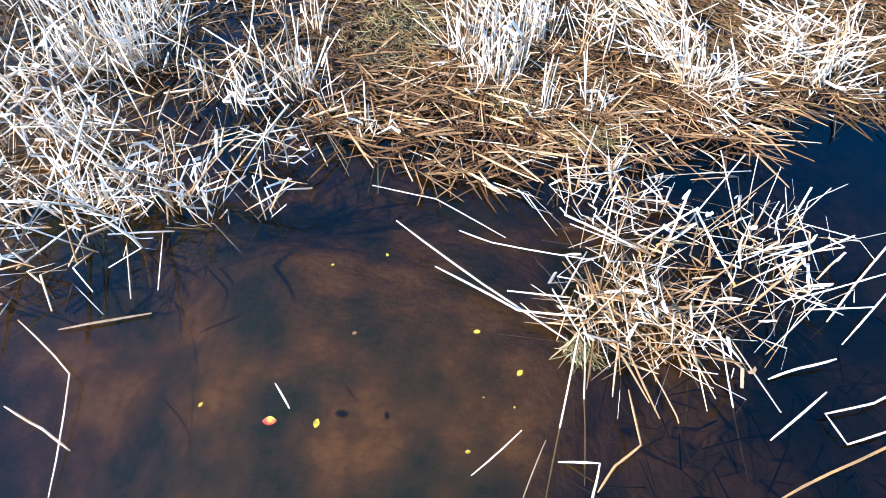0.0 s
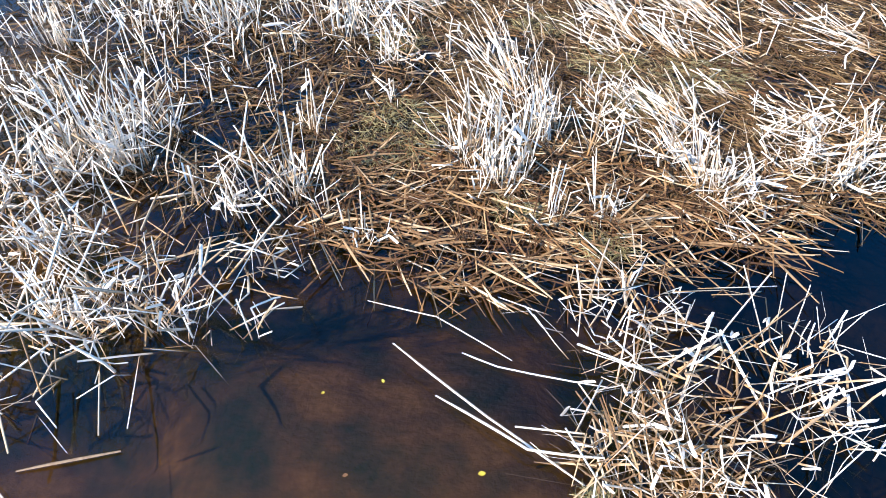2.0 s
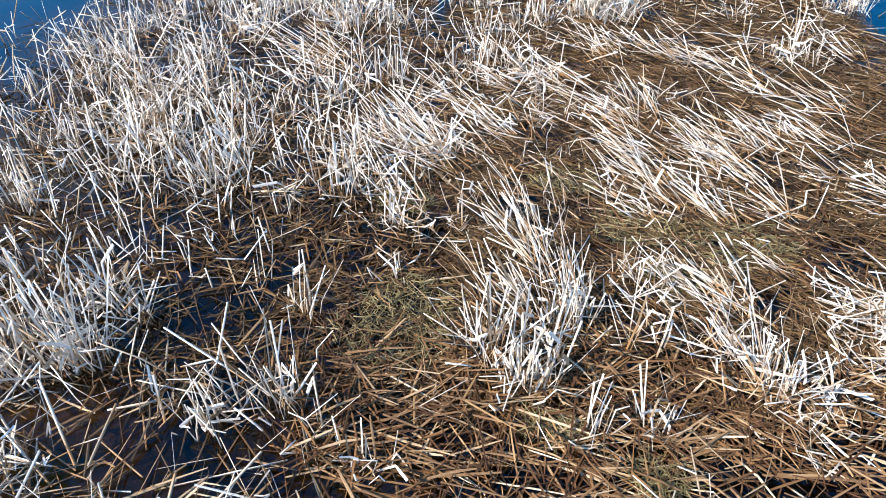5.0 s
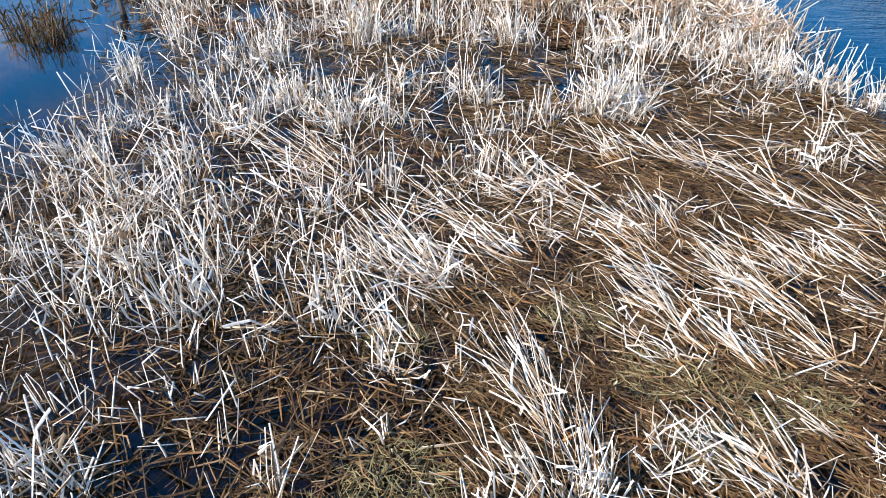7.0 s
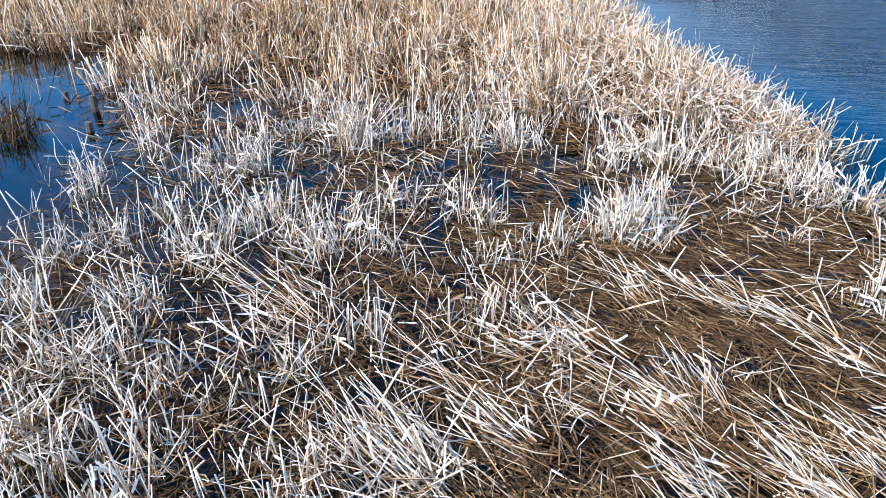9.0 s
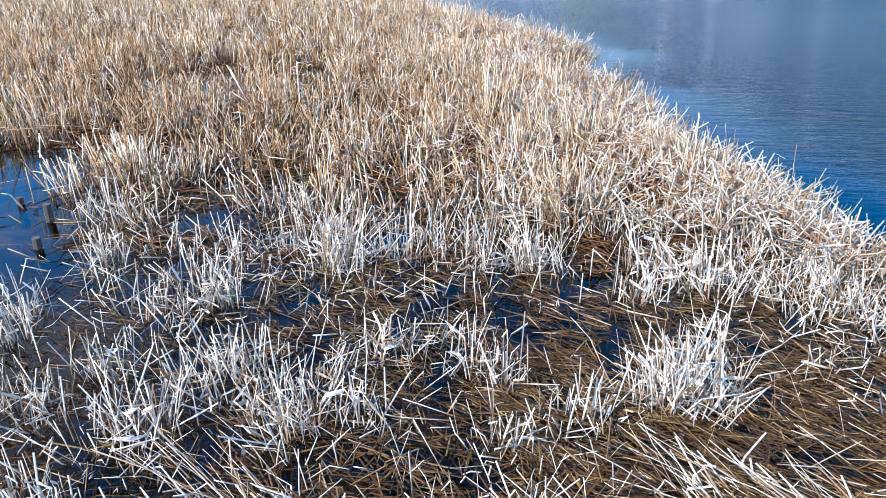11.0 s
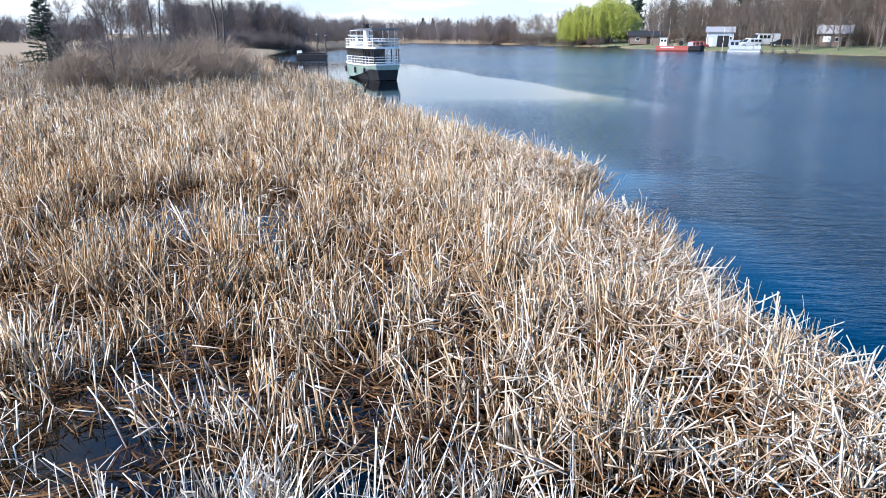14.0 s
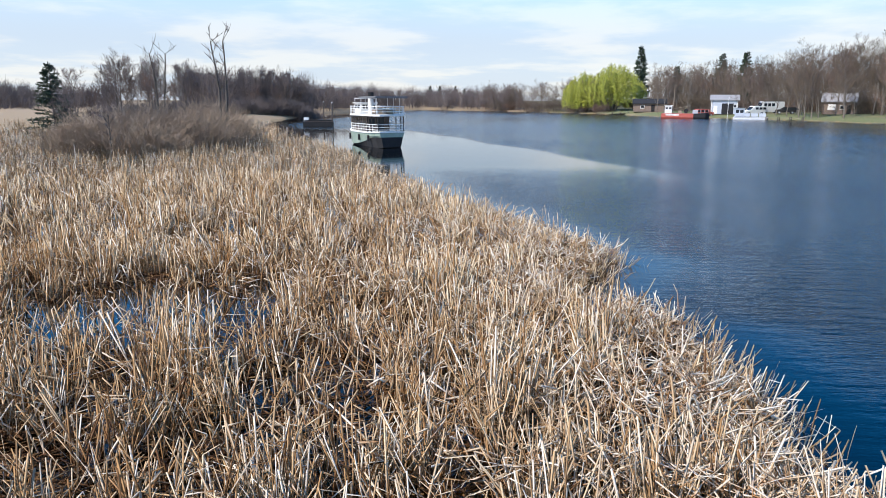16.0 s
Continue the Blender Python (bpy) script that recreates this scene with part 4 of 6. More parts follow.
wood_behind("back_woods", 260, 11.5, 34, lambda d: float(np.interp(d, SHORE_DEG, SHORE_R)) + 62, 34, 14.5, 18.0, M_TWIG, "grey-brown depth of the leafless wood on the bank")
wood_behind("back_woods", 110, -26, -16.4, lambda d: 172 + 2.0 * (d + 26), 26, 12.0, 10.5, M_TWIG_DARK, "dark depth of the leafless wood beyond the marsh")
fc = conifer(14, 13.0, 3.0, "dark conifer in the distant tree line")
for i, (b, r) in enumerate(((-4.2, 350), (-3.4, 355), (-5.5, 345), (-9.0, 360), (-13.5, 352), (-6.3, 350))):
    mtx = place(ORIGIN[0] + math.sin(radians(b)) * r, ORIGIN[1] + math.cos(radians(b)) * r, i, 0.8 + 0.1 * (i % 3))
    if i == 0:
        fc.matrix_basis = mtx
    else:
        copy_thing(fc, mtx)


# ---- houses, vehicles and boats on the far bank ----
def house(m, w, d, h, rise, wall_mat, side_mat, roof_mat, label, doors=(), windows=()):
    """A gabled house; its front faces -y. doors and windows: x, z, width, height, material on the front."""
    ob = new("house")
    ob.matrix_basis = m
    part("wall", box(w - 0.4, 0.2, h, 0, -d / 2, 0), wall_mat, ob, "front wall")
    part("wall", box(w - 0.4, 0.2, h, 0, d / 2, 0), wall_mat, ob)
    for s in (-1, 1):
        bm = bmesh.new()
        prof = [(-d / 2 - 0.1, 0), (d / 2 + 0.1, 0), (d / 2 + 0.1, h), (0, h + rise), (-d / 2 - 0.1, h)]
        loft([[(s * w / 2 - 0.1, y, z) for y, z in prof], [(s * w / 2 + 0.1, y, z) for y, z in prof]], bm)
        part("gable_wall", bm, side_mat, ob)
    e = 0.5
    for s in (-1, 1):
        prof = [(0, h + rise + 0.02), (s * (d / 2 + e), h - rise * e / (d / 2) + 0.02), (s * (d / 2 + e), h - rise * e / (d / 2) + 0.2), (0, h + rise + 0.2)]
        part("roof", loft([[(-w / 2 - e, y, z) for y, z in prof], [(w / 2 + e, y, z) for y, z in prof]]), roof_mat, ob, "grey roof slope")
    for x, z, ww, hh, mat_ in doors:
        part("door", box(ww, 0.06, hh, x, -d / 2 - 0.12, z), mat_, ob)
    for x, z, ww, hh, mat_ in windows:
        f = part("window", box(ww, 0.08, hh, x, -d / 2 - 0.12, z), M_WHITE, ob)
        part("pane", box(ww - 0.2, 0.04, hh - 0.2, x, -d / 2 - 0.16, z + 0.1), mat_, f)
    return tagged(ob, label, "house")


# Shade is coloured in: blue-grey front beside white gables, black panel for the doorway.
house(place(57.5, 195.0, -0.3), 6.2, 7.0, 3.6, 1.1, M_GREY_AND_SHADED, M_WHITE, M_ROOF, "tall white boathouse with a grey roof, a front coloured as shaded and a black panel as open doorway",
      ((0.8, 0.0, 2.8, 2.7, M_BLACK), (-2.1, 0, 0.9, 2.1, M_WHITE)), ((2.55, 1.6, 0.7, 0.9, M_GLASS),))
house(place(78.7, 179.0, -0.45), 6.4, 6.0, 3.0, 1.6, M_BRICK, M_BRICK, M_ROOF, "low brown cottage with a grey roof among bare trees",
      ((2.1, 0, 0.9, 2.1, M_BLACK),), ((-1.4, 1.0, 1.6, 1.3, M_WHITE), (0.7, 1.1, 0.9, 1.0, M_GLASS)))
house(place(43.4, 219.5, -0.2), 9.0, 6.0, 2.4, 1.2, M_BRICK, M_BRICK, M_BLACK, "dark low cabin in the shade beside the willow", ((1.0, 0, 1.0, 2.0, M_BLACK),), ((-2.0, 0.9, 1.2, 1.0, M_GLASS),))


def vehicle(m, length, height, paint, label, nose=0.25, kind_name="van"):
    """A van or camper: body, windows, four wheels."""
    ob = new(kind_name)
    ob.matrix_basis = m
    L2, n = length / 2, length * nose
    prof = [(-L2, 0.35), (L2 - 0.1, 0.35), (L2, 0.6), (L2 - 0.05, 0.95), (L2 - n * 0.75, 1.1), (L2 - n * 1.25, height - 0.1), (L2 - n * 1.35, height), (-L2 + 0.12, height), (-L2, height - 0.15)]
    bm = loft([[(x, -0.95, z) for x, z in prof], [(x, 0.95, z) for x, z in prof]])
    bmesh.ops.bevel(bm, geom=bm.edges[:], offset=0.06, segments=2, affect="EDGES")
    part("body", bm, paint, ob)
    for s in (-1, 1):
        for k in range(3):
            part("window", box(0.8, 0.03, height * 0.26, L2 - n * 1.35 - 0.6 - k * 1.05, s * 0.957, height * 0.6), M_GLASS, ob)
        for x in (-L2 * 0.62, L2 * 0.62):
            wpart = part("wheel", tube((x, s * 0.72, 0.34), (x, s * 0.98, 0.34), 0.34, sides=14), M_RUBBER, ob)
            part("rim", tube((x, s * 0.97, 0.34), (x, s * 1.0, 0.34), 0.2, sides=10), M_GREY, wpart)
    a, b = Vector((L2 - n * 0.78, 0, 1.13)), Vector((L2 - n * 1.2, 0, height - 0.2))
    part("windscreen", loft([[(a.x + 0.03, y, a.z), (b.x + 0.03, y, b.z), (b.x - 0.02, y, b.z - 0.04), (a.x - 0.02, y, a.z - 0.04)] for y in (-0.8, 0.8)]), M_GLASS, ob)
    return tagged(ob, label, "vehicle", "parked vehicles")


vehicle(place(61.9, 186.4, -2.85), 5.6, 2.1, M_WHITE, "white pickup-like van parked on the bank", 0.34)
vehicle(place(66.2, 187.9, -2.9), 7.2, 2.9, M_WHITE, "white motor home parked among bare trees", 0.14, "camper_van")
vehicle(place(68.4, 183.2, 2.9), 4.6, 1.6, M_BLACK, "dark car parked in the shade", 0.3, "car")
vehicle(place(51.3, 190.8, 0.3), 4.6, 1.8, M_RED, "red van parked beside the boathouse", 0.25)


def work_boat(m):
    ob = new("work_boat")
    ob.matrix_basis = m

    def hull(x0, x1, mat_, label, bow):
        rings = []
        for k in range(9):
            u = k / 8
            x = x0 + (x1 - x0) * u
            w = 1.6 * (1 - (max(0, (u - 0.7) / 0.3) ** 2 * 0.85 if bow else 0))
            sh_ = 0.35 * u * u if bow else 0
            rings.append([(x, -w * 0.8, -0.3), (x, -w, 0.3), (x, -w, 1.25 + sh_), (x, w, 1.25 + sh_), (x, w, 0.3), (x, w * 0.8, -0.3)])
        return part("hull", loft(rings), mat_, ob, label)

    hull(-6.4, 2.2, M_RED, "faded red hull", False)
    hull(2.2, 6.4, M_BLACK, "dark bow", True)
    part("stripe", box(3.6, 0.04, 0.3, -3.4, -1.63, 0.75), M_WHITE, ob, "white stripe")
    cab = part("cabin", box(1.9, 2.0, 1.9, -4.6, 0, 1.25, 0.05), M_WHITE, ob, "white cabin")
    for k in range(2):
        part("window", box(0.6, 0.04, 0.5, -5.05 + 0.9 * k, -1.02, 2.3), M_GLASS, cab)
    part("roof", box(2.2, 2.3, 0.1, -4.6, 0, 3.15, 0.02), M_WHITE, cab)
    part("mast", tube((-3.3, 0, 1.25), (-3.3, 0, 8.5), 0.10, 0.06, 7), M_WOOD, ob)
    part("boom", tube((-3.3, 0, 2.4), (1.2, 0.2, 3.2), 0.07, 0.05, 6), M_WOOD, ob)
    part("winch", tube((0.2, -0.7, 1.9), (0.2, 0.7, 1.9), 0.6, sides=12), M_BLACK, ob)
    part("deck_crate", box(1.4, 1.2, 0.9, 2.6, 0, 1.25, 0.03), M_GREY, ob)
    part("deck_crate", box(1.0, 1.0, 0.7, -1.4, 0.2, 1.25, 0.03), M_WOOD, ob)
    for k in range(5):
        part("stanchion", tube((2.0 + k, -1.35 + 0.1 * k, 1.3), (2.0 + k, -1.35 + 0.1 * k, 2.2), 0.04, sides=5), M_GREY, ob)
    return tagged(ob, "faded red work boat with a white cabin and a mast", "boat")


work_boat(Matrix.Translation((43.9, 180.5, 0)) @ Matrix.Rotation(-0.28, 4, "Z") @ Matrix.Diagonal((0.86, 0.95, 0.95, 1)))


def pontoon_boat(m):
    ob = new("pontoon_boat")
    ob.matrix_basis = m
    for s in (-1, 1):
        part("float", tube((-3.6, s * 0.95, 0.15), (3.4, s * 0.95, 0.15), 0.36, sides=12), M_GREY, ob)
    part("deck", box(7.2, 2.6, 0.12, 0, 0, 0.5), M_GREY, ob)
    for s in (-1, 1):
        for k in range(4):
            part("side_panel", box(1.5, 0.05, 0.7, -2.5 + k * 1.65, s * 1.27, 0.75), M_GREY_AND_SHADED, ob)
    cab = part("cabin", box(2.0, 2.1, 1.9, -2.3, 0, 0.62, 0.04), M_GREY_AND_SHADED, ob, "pale cabin with dark windows")
    for k in range(2):
        part("window", box(0.7, 0.04, 0.7, -2.75 + 0.9 * k, -1.07, 1.55), M_GLASS, cab)
    part("roof", box(2.5, 2.5, 0.1, -2.3, 0, 2.55, 0.02), M_GREY, cab)
    return tagged(ob, "grey pontoon boat with a small cabin at the bank", "boat")


pontoon_boat(Matrix.Translation((55.8, 170.6, 0)) @ Matrix.Rotation(-0.35, 4, "Z"))
ob = new("flag_pole")
ob.matrix_basis = place(53.3, 178.7)
part("pole", tube((0, 0, -0.3), (0, 0, 6.6), 0.06, 0.045, 8), M_WHITE, ob)
part("finial", tube((0, 0, 6.6), (0, 0, 6.8), 0.12, 0.03, 8), M_WHITE, ob)
tagged(ob, "tall white pole beside the boathouse", "pole")


def dock(m, length, label):
    ob = new("wooden_dock")
    ob.matrix_basis = m
    for k in range(int(length / 0.5)):
        part("plank", box(0.46, 2.0, 0.06, -length / 2 + k * 0.5, 0, 0.5), M_WOOD, ob)
    for k in range(int(length / 2.4) + 1):
        for s in (-1, 1):
            part("post", tube((-length / 2 + k * 2.4, s * 0.95, -1.5), (-length / 2 + k * 2.4, s * 0.95, 0.8), 0.1, sides=7), M_BARK_DARK, ob)
    return tagged(ob, label, "dock", "docks")


dock(Matrix.Translation((34.0, 221.0, 0)) @ Matrix.Rotation(-0.3, 4, "Z"), 12.0, "low weathered dock below the willow")
dock(Matrix.Translation((61.6, 166.3, 0)) @ Matrix.Rotation(-0.55, 4, "Z"), 7.2, "short weathered dock on the bank")
# stones along the waterline
rg = random.Random(31)
stone = bmesh.new()
bmesh.ops.create_icosphere(stone, subdivisions=2, radius=0.5)
for v in stone.verts:
    v.co *= 1 + 0.25 * noise.noise(v.co * 2.2)
    v.co.z *= 0.6
sm = bpy.data.meshes.new("stone")
stone.to_mesh(sm); stone.free()
sm.materials.append(M_STONE)
for i in range(46):
    b = radians(11 + 21 * rg.random())
    r = float(np.interp(math.degrees(b), SHORE_DEG, SHORE_R)) + rg.uniform(-2.5, 0.5)
    ob = new("shore_stone", sm)
    s = rg.uniform(0.4, 1.1)
    x, y = ORIGIN[0] + math.sin(b) * r, ORIGIN[1] + math.cos(b) * r
    z = float(ground_z(np.array([x]), np.array([y]))[0])
    ob.matrix_basis = Matrix.Translation((x, y, z + 0.1 * s)) @ Matrix.Rotation(rg.uniform(0, 6), 4, "Z") @ Matrix.Scale(s, 4)
    tagged(ob, "pale boulder at the waterline", "stone", "shore stones")


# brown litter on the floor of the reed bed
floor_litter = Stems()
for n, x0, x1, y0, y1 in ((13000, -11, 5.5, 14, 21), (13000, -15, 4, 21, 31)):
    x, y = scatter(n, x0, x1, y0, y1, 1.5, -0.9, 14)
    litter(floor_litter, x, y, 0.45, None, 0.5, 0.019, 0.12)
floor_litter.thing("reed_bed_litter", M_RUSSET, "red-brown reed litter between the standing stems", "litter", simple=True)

# thin places in the reed bed: litter, but few stems
THIN = ((0.85, 12.55, 0.95, 1.0), (-4.2, 16.2, 1.5, 0.6), (3.9, 11.35, 1.4, 0.65), (-3.4, 17.2, 0.9, 0.35), (-0.6, 16.8, 0.5, 0.25), (-6.0, 18.6, 1.0, 0.5), (-2.5, 20.2, 0.9, 0.4), (-9, 22, 1.2, 0.7), (-1.6, 23.4, 0.8, 0.4))


def thin_spot(x, y):
    ok = np.ones(len(x), bool)
    for px, py, rx, ry in THIN:
        ok &= (((x - px) / rx) ** 2 + ((y - py) / ry) ** 2 > U(0.6, 1.3, len(x))) | (U(0, 1, len(x)) < 0.12)
    return ok


def tufted(n, x0, x1, y0, y1, cut, seed, spread):
    """Stems in tufts that fan out, with loose ones between: place, lean and relative height."""
    cx, cy = scatter(n // 40, x0, x1, y0, y1, 1.6, cut, seed)
    pick = np.repeat(np.arange(len(cx)), 33)
    dx, dy = N(0, spread, len(pick)), N(0, spread, len(pick))
    lean, grow_ = U(0, 6.283, len(cx)), U(0.65, 1.25, len(cx))
    az = np.where(U(0, 1, len(pick)) < 0.6, lean[pick], np.arctan2(dx, dy))
    lx, ly = scatter(n // 5, x0, x1, y0, y1, 1.6, cut, seed)
    x, y = np.concatenate([cx[pick] + dx, lx]), np.concatenate([cy[pick] + dy, ly])
    az = np.concatenate([az, U(0, 6.283, len(lx))])
    own = np.concatenate([grow_[pick], U(0.5, 1.1, len(lx))])
    ok = x < reed_edge(y) + 0.05
    return x[ok], y[ok], az[ok], own[ok]


# the dense standing field along the river, bleached where it thins out
field, bleached, russet = near_sets = Stems(), Stems(), Stems()
far_field, far_pale, far_brown = Stems(), Stems(), Stems()
for n, x0, x1, y0, y1, h, w, cut in ((17000, -12, 6, 15, 20, 0.9, 0.022, 0.0), (25000, -16, 5, 20, 28, 0.98, 0.024, -0.2),
                                     (23000, -32, 2.5, 28, 44, 0.95, 0.033, -0.6), (42000, -60, -2, 44, 75, 1.0, 0.03, -1.2),
                                     (22000, -100, -14, 75, 118, 1.1, 0.055, -2)):
    if y0 > 43:
        field, bleached, russet = far_field, far_pale, far_brown
    x, y, az, own = tufted(n, x0, x1, y0, y1, cut, 11, 0.16 if y0 < 44 else 0.4)
    keep = (x > -(y - 5) * 0.95 - 2) & thin_spot(x, y)
    x, y, az, own = x[keep], y[keep], az[keep], own[keep]
    tall = own + 0.28 * wave_noise(x, y, 2.3, 77)
    height = h * np.clip(tall, 0.45, 1.6) * np.interp(reed_edge(y) - x, (0, 1.5), (0.62, 1.0))
    pale = np.maximum(np.interp(y, (14, 17, 21, 30), (0.85, 0.45, 0.2, 0.2)), np.interp(reed_edge(y) - x, (0.3, 3.0), (0.5, 0.0)) * np.interp(y, (20, 34), (1.0, 0.3)))
    pale = U(0, 1, len(x)) < pale
    standing(bleached, x[pale], y[pale], height[pale], 0.32, az[pale], 0.62, w)
    brown = ~pale & (U(0, 1, len(x)) < (np.interp(reed_edge(y) - x, (1.5, 7.0), (0.08, 0.6)) + 0.25 * wave_noise(x, y, 2.8, 31)) * np.interp(y, (26, 40), (1.0, 0.3)))
    straw = ~pale & ~brown
    standing(russet, x[brown], y[brown], height[brown], 0.25, az[brown], 0.45, w)
    standing(field, x[straw], y[straw], height[straw], 0.25, az[straw], 0.46, w)
field, bleached, russet = near_sets
for st, name, material, text in ((far_field, "distant_reed_bed", M_FIELD, "straw-coloured dead reeds far along the marsh"), (far_pale, "distant_pale_reeds", M_CREAM, "bleached reeds far along the open water"),
                                 (far_brown, "distant_brown_reeds", M_BROWN, "brown weathered reeds far back in the marsh")):
    st.thing(name, material, text, "reeds", simple=True)
for n, y0, y1, h in ((1500, 15, 20, 0.45), (4500, 20, 30, 0.5), (5000, 30, 44, 0.65)):
    x, y = scatter(n, -16 if y0 > 18 else -9, 6, y0, y1, 1.1, -0.1, 12)
    ok = thin_spot(x, y)
    x, y = x[ok], y[ok]
    tangled(field, x, y, h, 0.02, 0.75, z=0.22)
# single stems standing out in the field's pool
x, y = disc(230, -7.0, 24.4, 2.4, 1.9)
standing(russet, x, y, 0.5, 0.35, None, 0.6, 0.021)
x, y = disc(90, -7.0, 24.4, 2.4, 1.9)
tangled(bleached, x, y, 0.45, 0.02, 1.0)
# paler broken blades near the open river
n = 11000
y = U(14.5, 34, n)
x = reed_edge(y) - np.abs(N(0, 3.0, n)) - 0.1
ok = wave_noise(x, y, 0.9, 13) + N(0, 0.3, n) > -0.1
pale_top = Stems()
tangled(pale_top, x[ok], y[ok], 0.36, 0.023, 0.95, z=np.interp(reed_edge(y[ok]) - x[ok], (0, 1.2), (0.12, 0.34)))
n = 1800
y = U(13.6, 21, n)
x = reed_edge(y) - np.abs(N(0, 1.3, n)) + 0.1
ok = wave_noise(x, y, 0.7, 29) + N(0, 0.3, n) > -0.15
tangled(pale_top, x[ok], y[ok], 0.55, 0.021, 1.0, z=np.interp(reed_edge(y[ok]) - x[ok], (0, 1.2), (0.1, 0.42)))
pale_top.thing("broken_reeds", M_CREAM, "pale snapped reed blades hanging over the standing stems", "reeds")
# ragged outer fringe, leaning out over the river
for n, y0, y1 in ((900, 13.6, 22), (1100, 22, 40)):
    y = U(y0, y1, n)
    x = reed_edge(y) + N(-0.1, 0.3, n)
    standing(field, x, y, 0.45, 0.4, 1.4, 0.5, 0.017)
russet.thing("brown_reed_bed", M_BROWN, "brown weathered reeds standing among the paler ones", "reeds")
bleached.thing("bleached_reed_bed", M_CREAM, "bleached standing reeds where the reed bed thins out", "reeds")
field.thing("reed_bed", M_FIELD, "dense straw-coloured dead reeds standing in shallow river water", "reeds")

# patchy standing reeds where the field gives way to the flattened part
mid = Stems()
x, y = scatter(2600, -9, 6, 13.2, 16, 1.3, 0.4, 21)
ok = thin_spot(x, y)
x, y = x[ok], y[ok]
standing(mid, x, y, 0.5, 0.22, None, 0.42, 0.015)
x, y = scatter(1500, 3.0, 6.0, 12.6, 17, 1.0, 0.0, 41)
standing(mid, x, y, 0.45, 0.3, None, 0.5, 0.016)
x, y = scatter(900, 3.2, 6.0, 12.4, 17, 1.2, -0.1, 42)
tangled(mid, x, y, 0.42, 0.016, 0.9)
x, y = scatter(4000, -6.5, 1.2, 7.6, 15, 0.7, 0.15, 33)
ok = thin_spot(x, y)
x, y = x[ok], y[ok]
h = len(x) * 6 // 10
tangled(mid, x[:h], y[:h], 0.42, 0.014, 0.85)
standing(mid, x[h:], y[h:], 0.42, 0.4, None, 0.6, 0.014)
x, y = scatter(1500, -5.6, -1.4, 5.6, 9.2, 0.6, 0.25, 36)
standing(mid, x, y, 0.5, 0.3, None, 0.5, 0.015)
x, y = scatter(700, 2.2, 5.2, 10.5, 14.5, 0.7, 0.3, 34)
tangled(mid, x, y, 0.4, 0.014, 0.95)
mid.thing("reed_tufts", M_DRY, "bleached broken reeds in loose tufts over dark water", "reeds")

# thin strays over the litter
stray = Stems()
x, y = scatter(700, -5, 5.5, 5.2, 13.5, 0.9, 0.1, 44)
tangled(stray, x, y, 0.4, 0.014, 1.25)
x, y = scatter(260, -5, 5, 4.8, 12.5, 0.9, 0.2, 45)
standing(stray, x, y, 0.42, 0.25, None, 0.4, 0.014)
# fringe of the first pool
n = 1400
x, y = U(-5.2, -0.7, n), U(1.9, 4.9, n)
edge = np.interp(x, (-5.2, -2.6, -1.8, -1.36, -0.8), (1.9, 2.2, 2.7, 3.05, 3.9))
ok = (y > edge + np.abs(N(0, 0.10, n))) & (U(0, 1, n) < np.interp(x, (-3.6, -2.4, -1.7, -1.0), (0.8, 0.55, 0.24, 0.10)))
ok &= wave_noise(x, y, 0.8, 71) + N(0, 0.4, n) > -0.35
x, y = x[ok], y[ok]
h = len(x) * 6 // 10
tangled(stray, x[:h], y[:h], 0.66, 0.019, 0.95)
standing(stray, x[h:], y[h:], 0.55, 0.4, None, 0.35, 0.019)
stray.thing("fallen_reeds", M_DRY, "criss-crossed bleached reeds fallen over still water", "reeds")


def mat_cover(x, y):
    """How much of the water the floating mat covers, 0 to 1."""
    c = np.interp(x, (-5.5, -3.2, -1.8, -0.6), (0.2, 0.55, 0.85, 1.0)) * smooth(3.6, 4.7, y + 0.3 * (x > 0.2))
    return c * np.interp(y, (11.0, 13.2, 14.0, 16), (1.0, 0.95, 0.6, 0.5))


def mat_spots(n, x0, x1, y0, y1, patch, cut, seed):
    x, y = scatter(n, x0, x1, y0, y1, patch, cut, seed)
    keep = U(0, 1, len(x)) < mat_cover(x, y)
    return x[keep], y[keep]


# floating brown litter: a fine combed mat on the river side, looser and darker away from it
mat = Stems()
x, y = mat_spots(21000, -5.5, 6.0, 4.7, 10, 0.8, -0.35, 61)
litter(mat, x, y, 0.34, None, 0.5, 0.013)
x, y = mat_spots(15000, 0.2, 6.0, 5.2, 12.2, 0.9, -0.3, 63)
litter(mat, x, y, 0.36, -0.95, 0.45, 0.0115)
x, y = mat_spots(20000, -6, 6.0, 10, 16, 0.9, -0.3, 62)
litter(mat, x, y, 0.34, -1.1, 0.7, 0.013)
mat.thing("floating_litter", M_WET, "brown sodden reed litter floating in a mat", "litter", simple=True)
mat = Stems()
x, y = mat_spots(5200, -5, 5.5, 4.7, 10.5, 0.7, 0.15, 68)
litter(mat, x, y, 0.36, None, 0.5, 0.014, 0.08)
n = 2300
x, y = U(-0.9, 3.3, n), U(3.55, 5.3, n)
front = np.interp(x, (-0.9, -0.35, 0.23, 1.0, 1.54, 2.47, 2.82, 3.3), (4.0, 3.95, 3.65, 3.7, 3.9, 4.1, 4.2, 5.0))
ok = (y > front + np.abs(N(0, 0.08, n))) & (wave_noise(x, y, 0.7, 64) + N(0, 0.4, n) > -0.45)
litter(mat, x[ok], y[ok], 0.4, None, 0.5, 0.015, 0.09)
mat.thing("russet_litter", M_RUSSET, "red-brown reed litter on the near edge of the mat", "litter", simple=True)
mat = Stems()
n = 1300
x, y = U(-0.9, 3.3, n), U(3.6, 5.2, n)
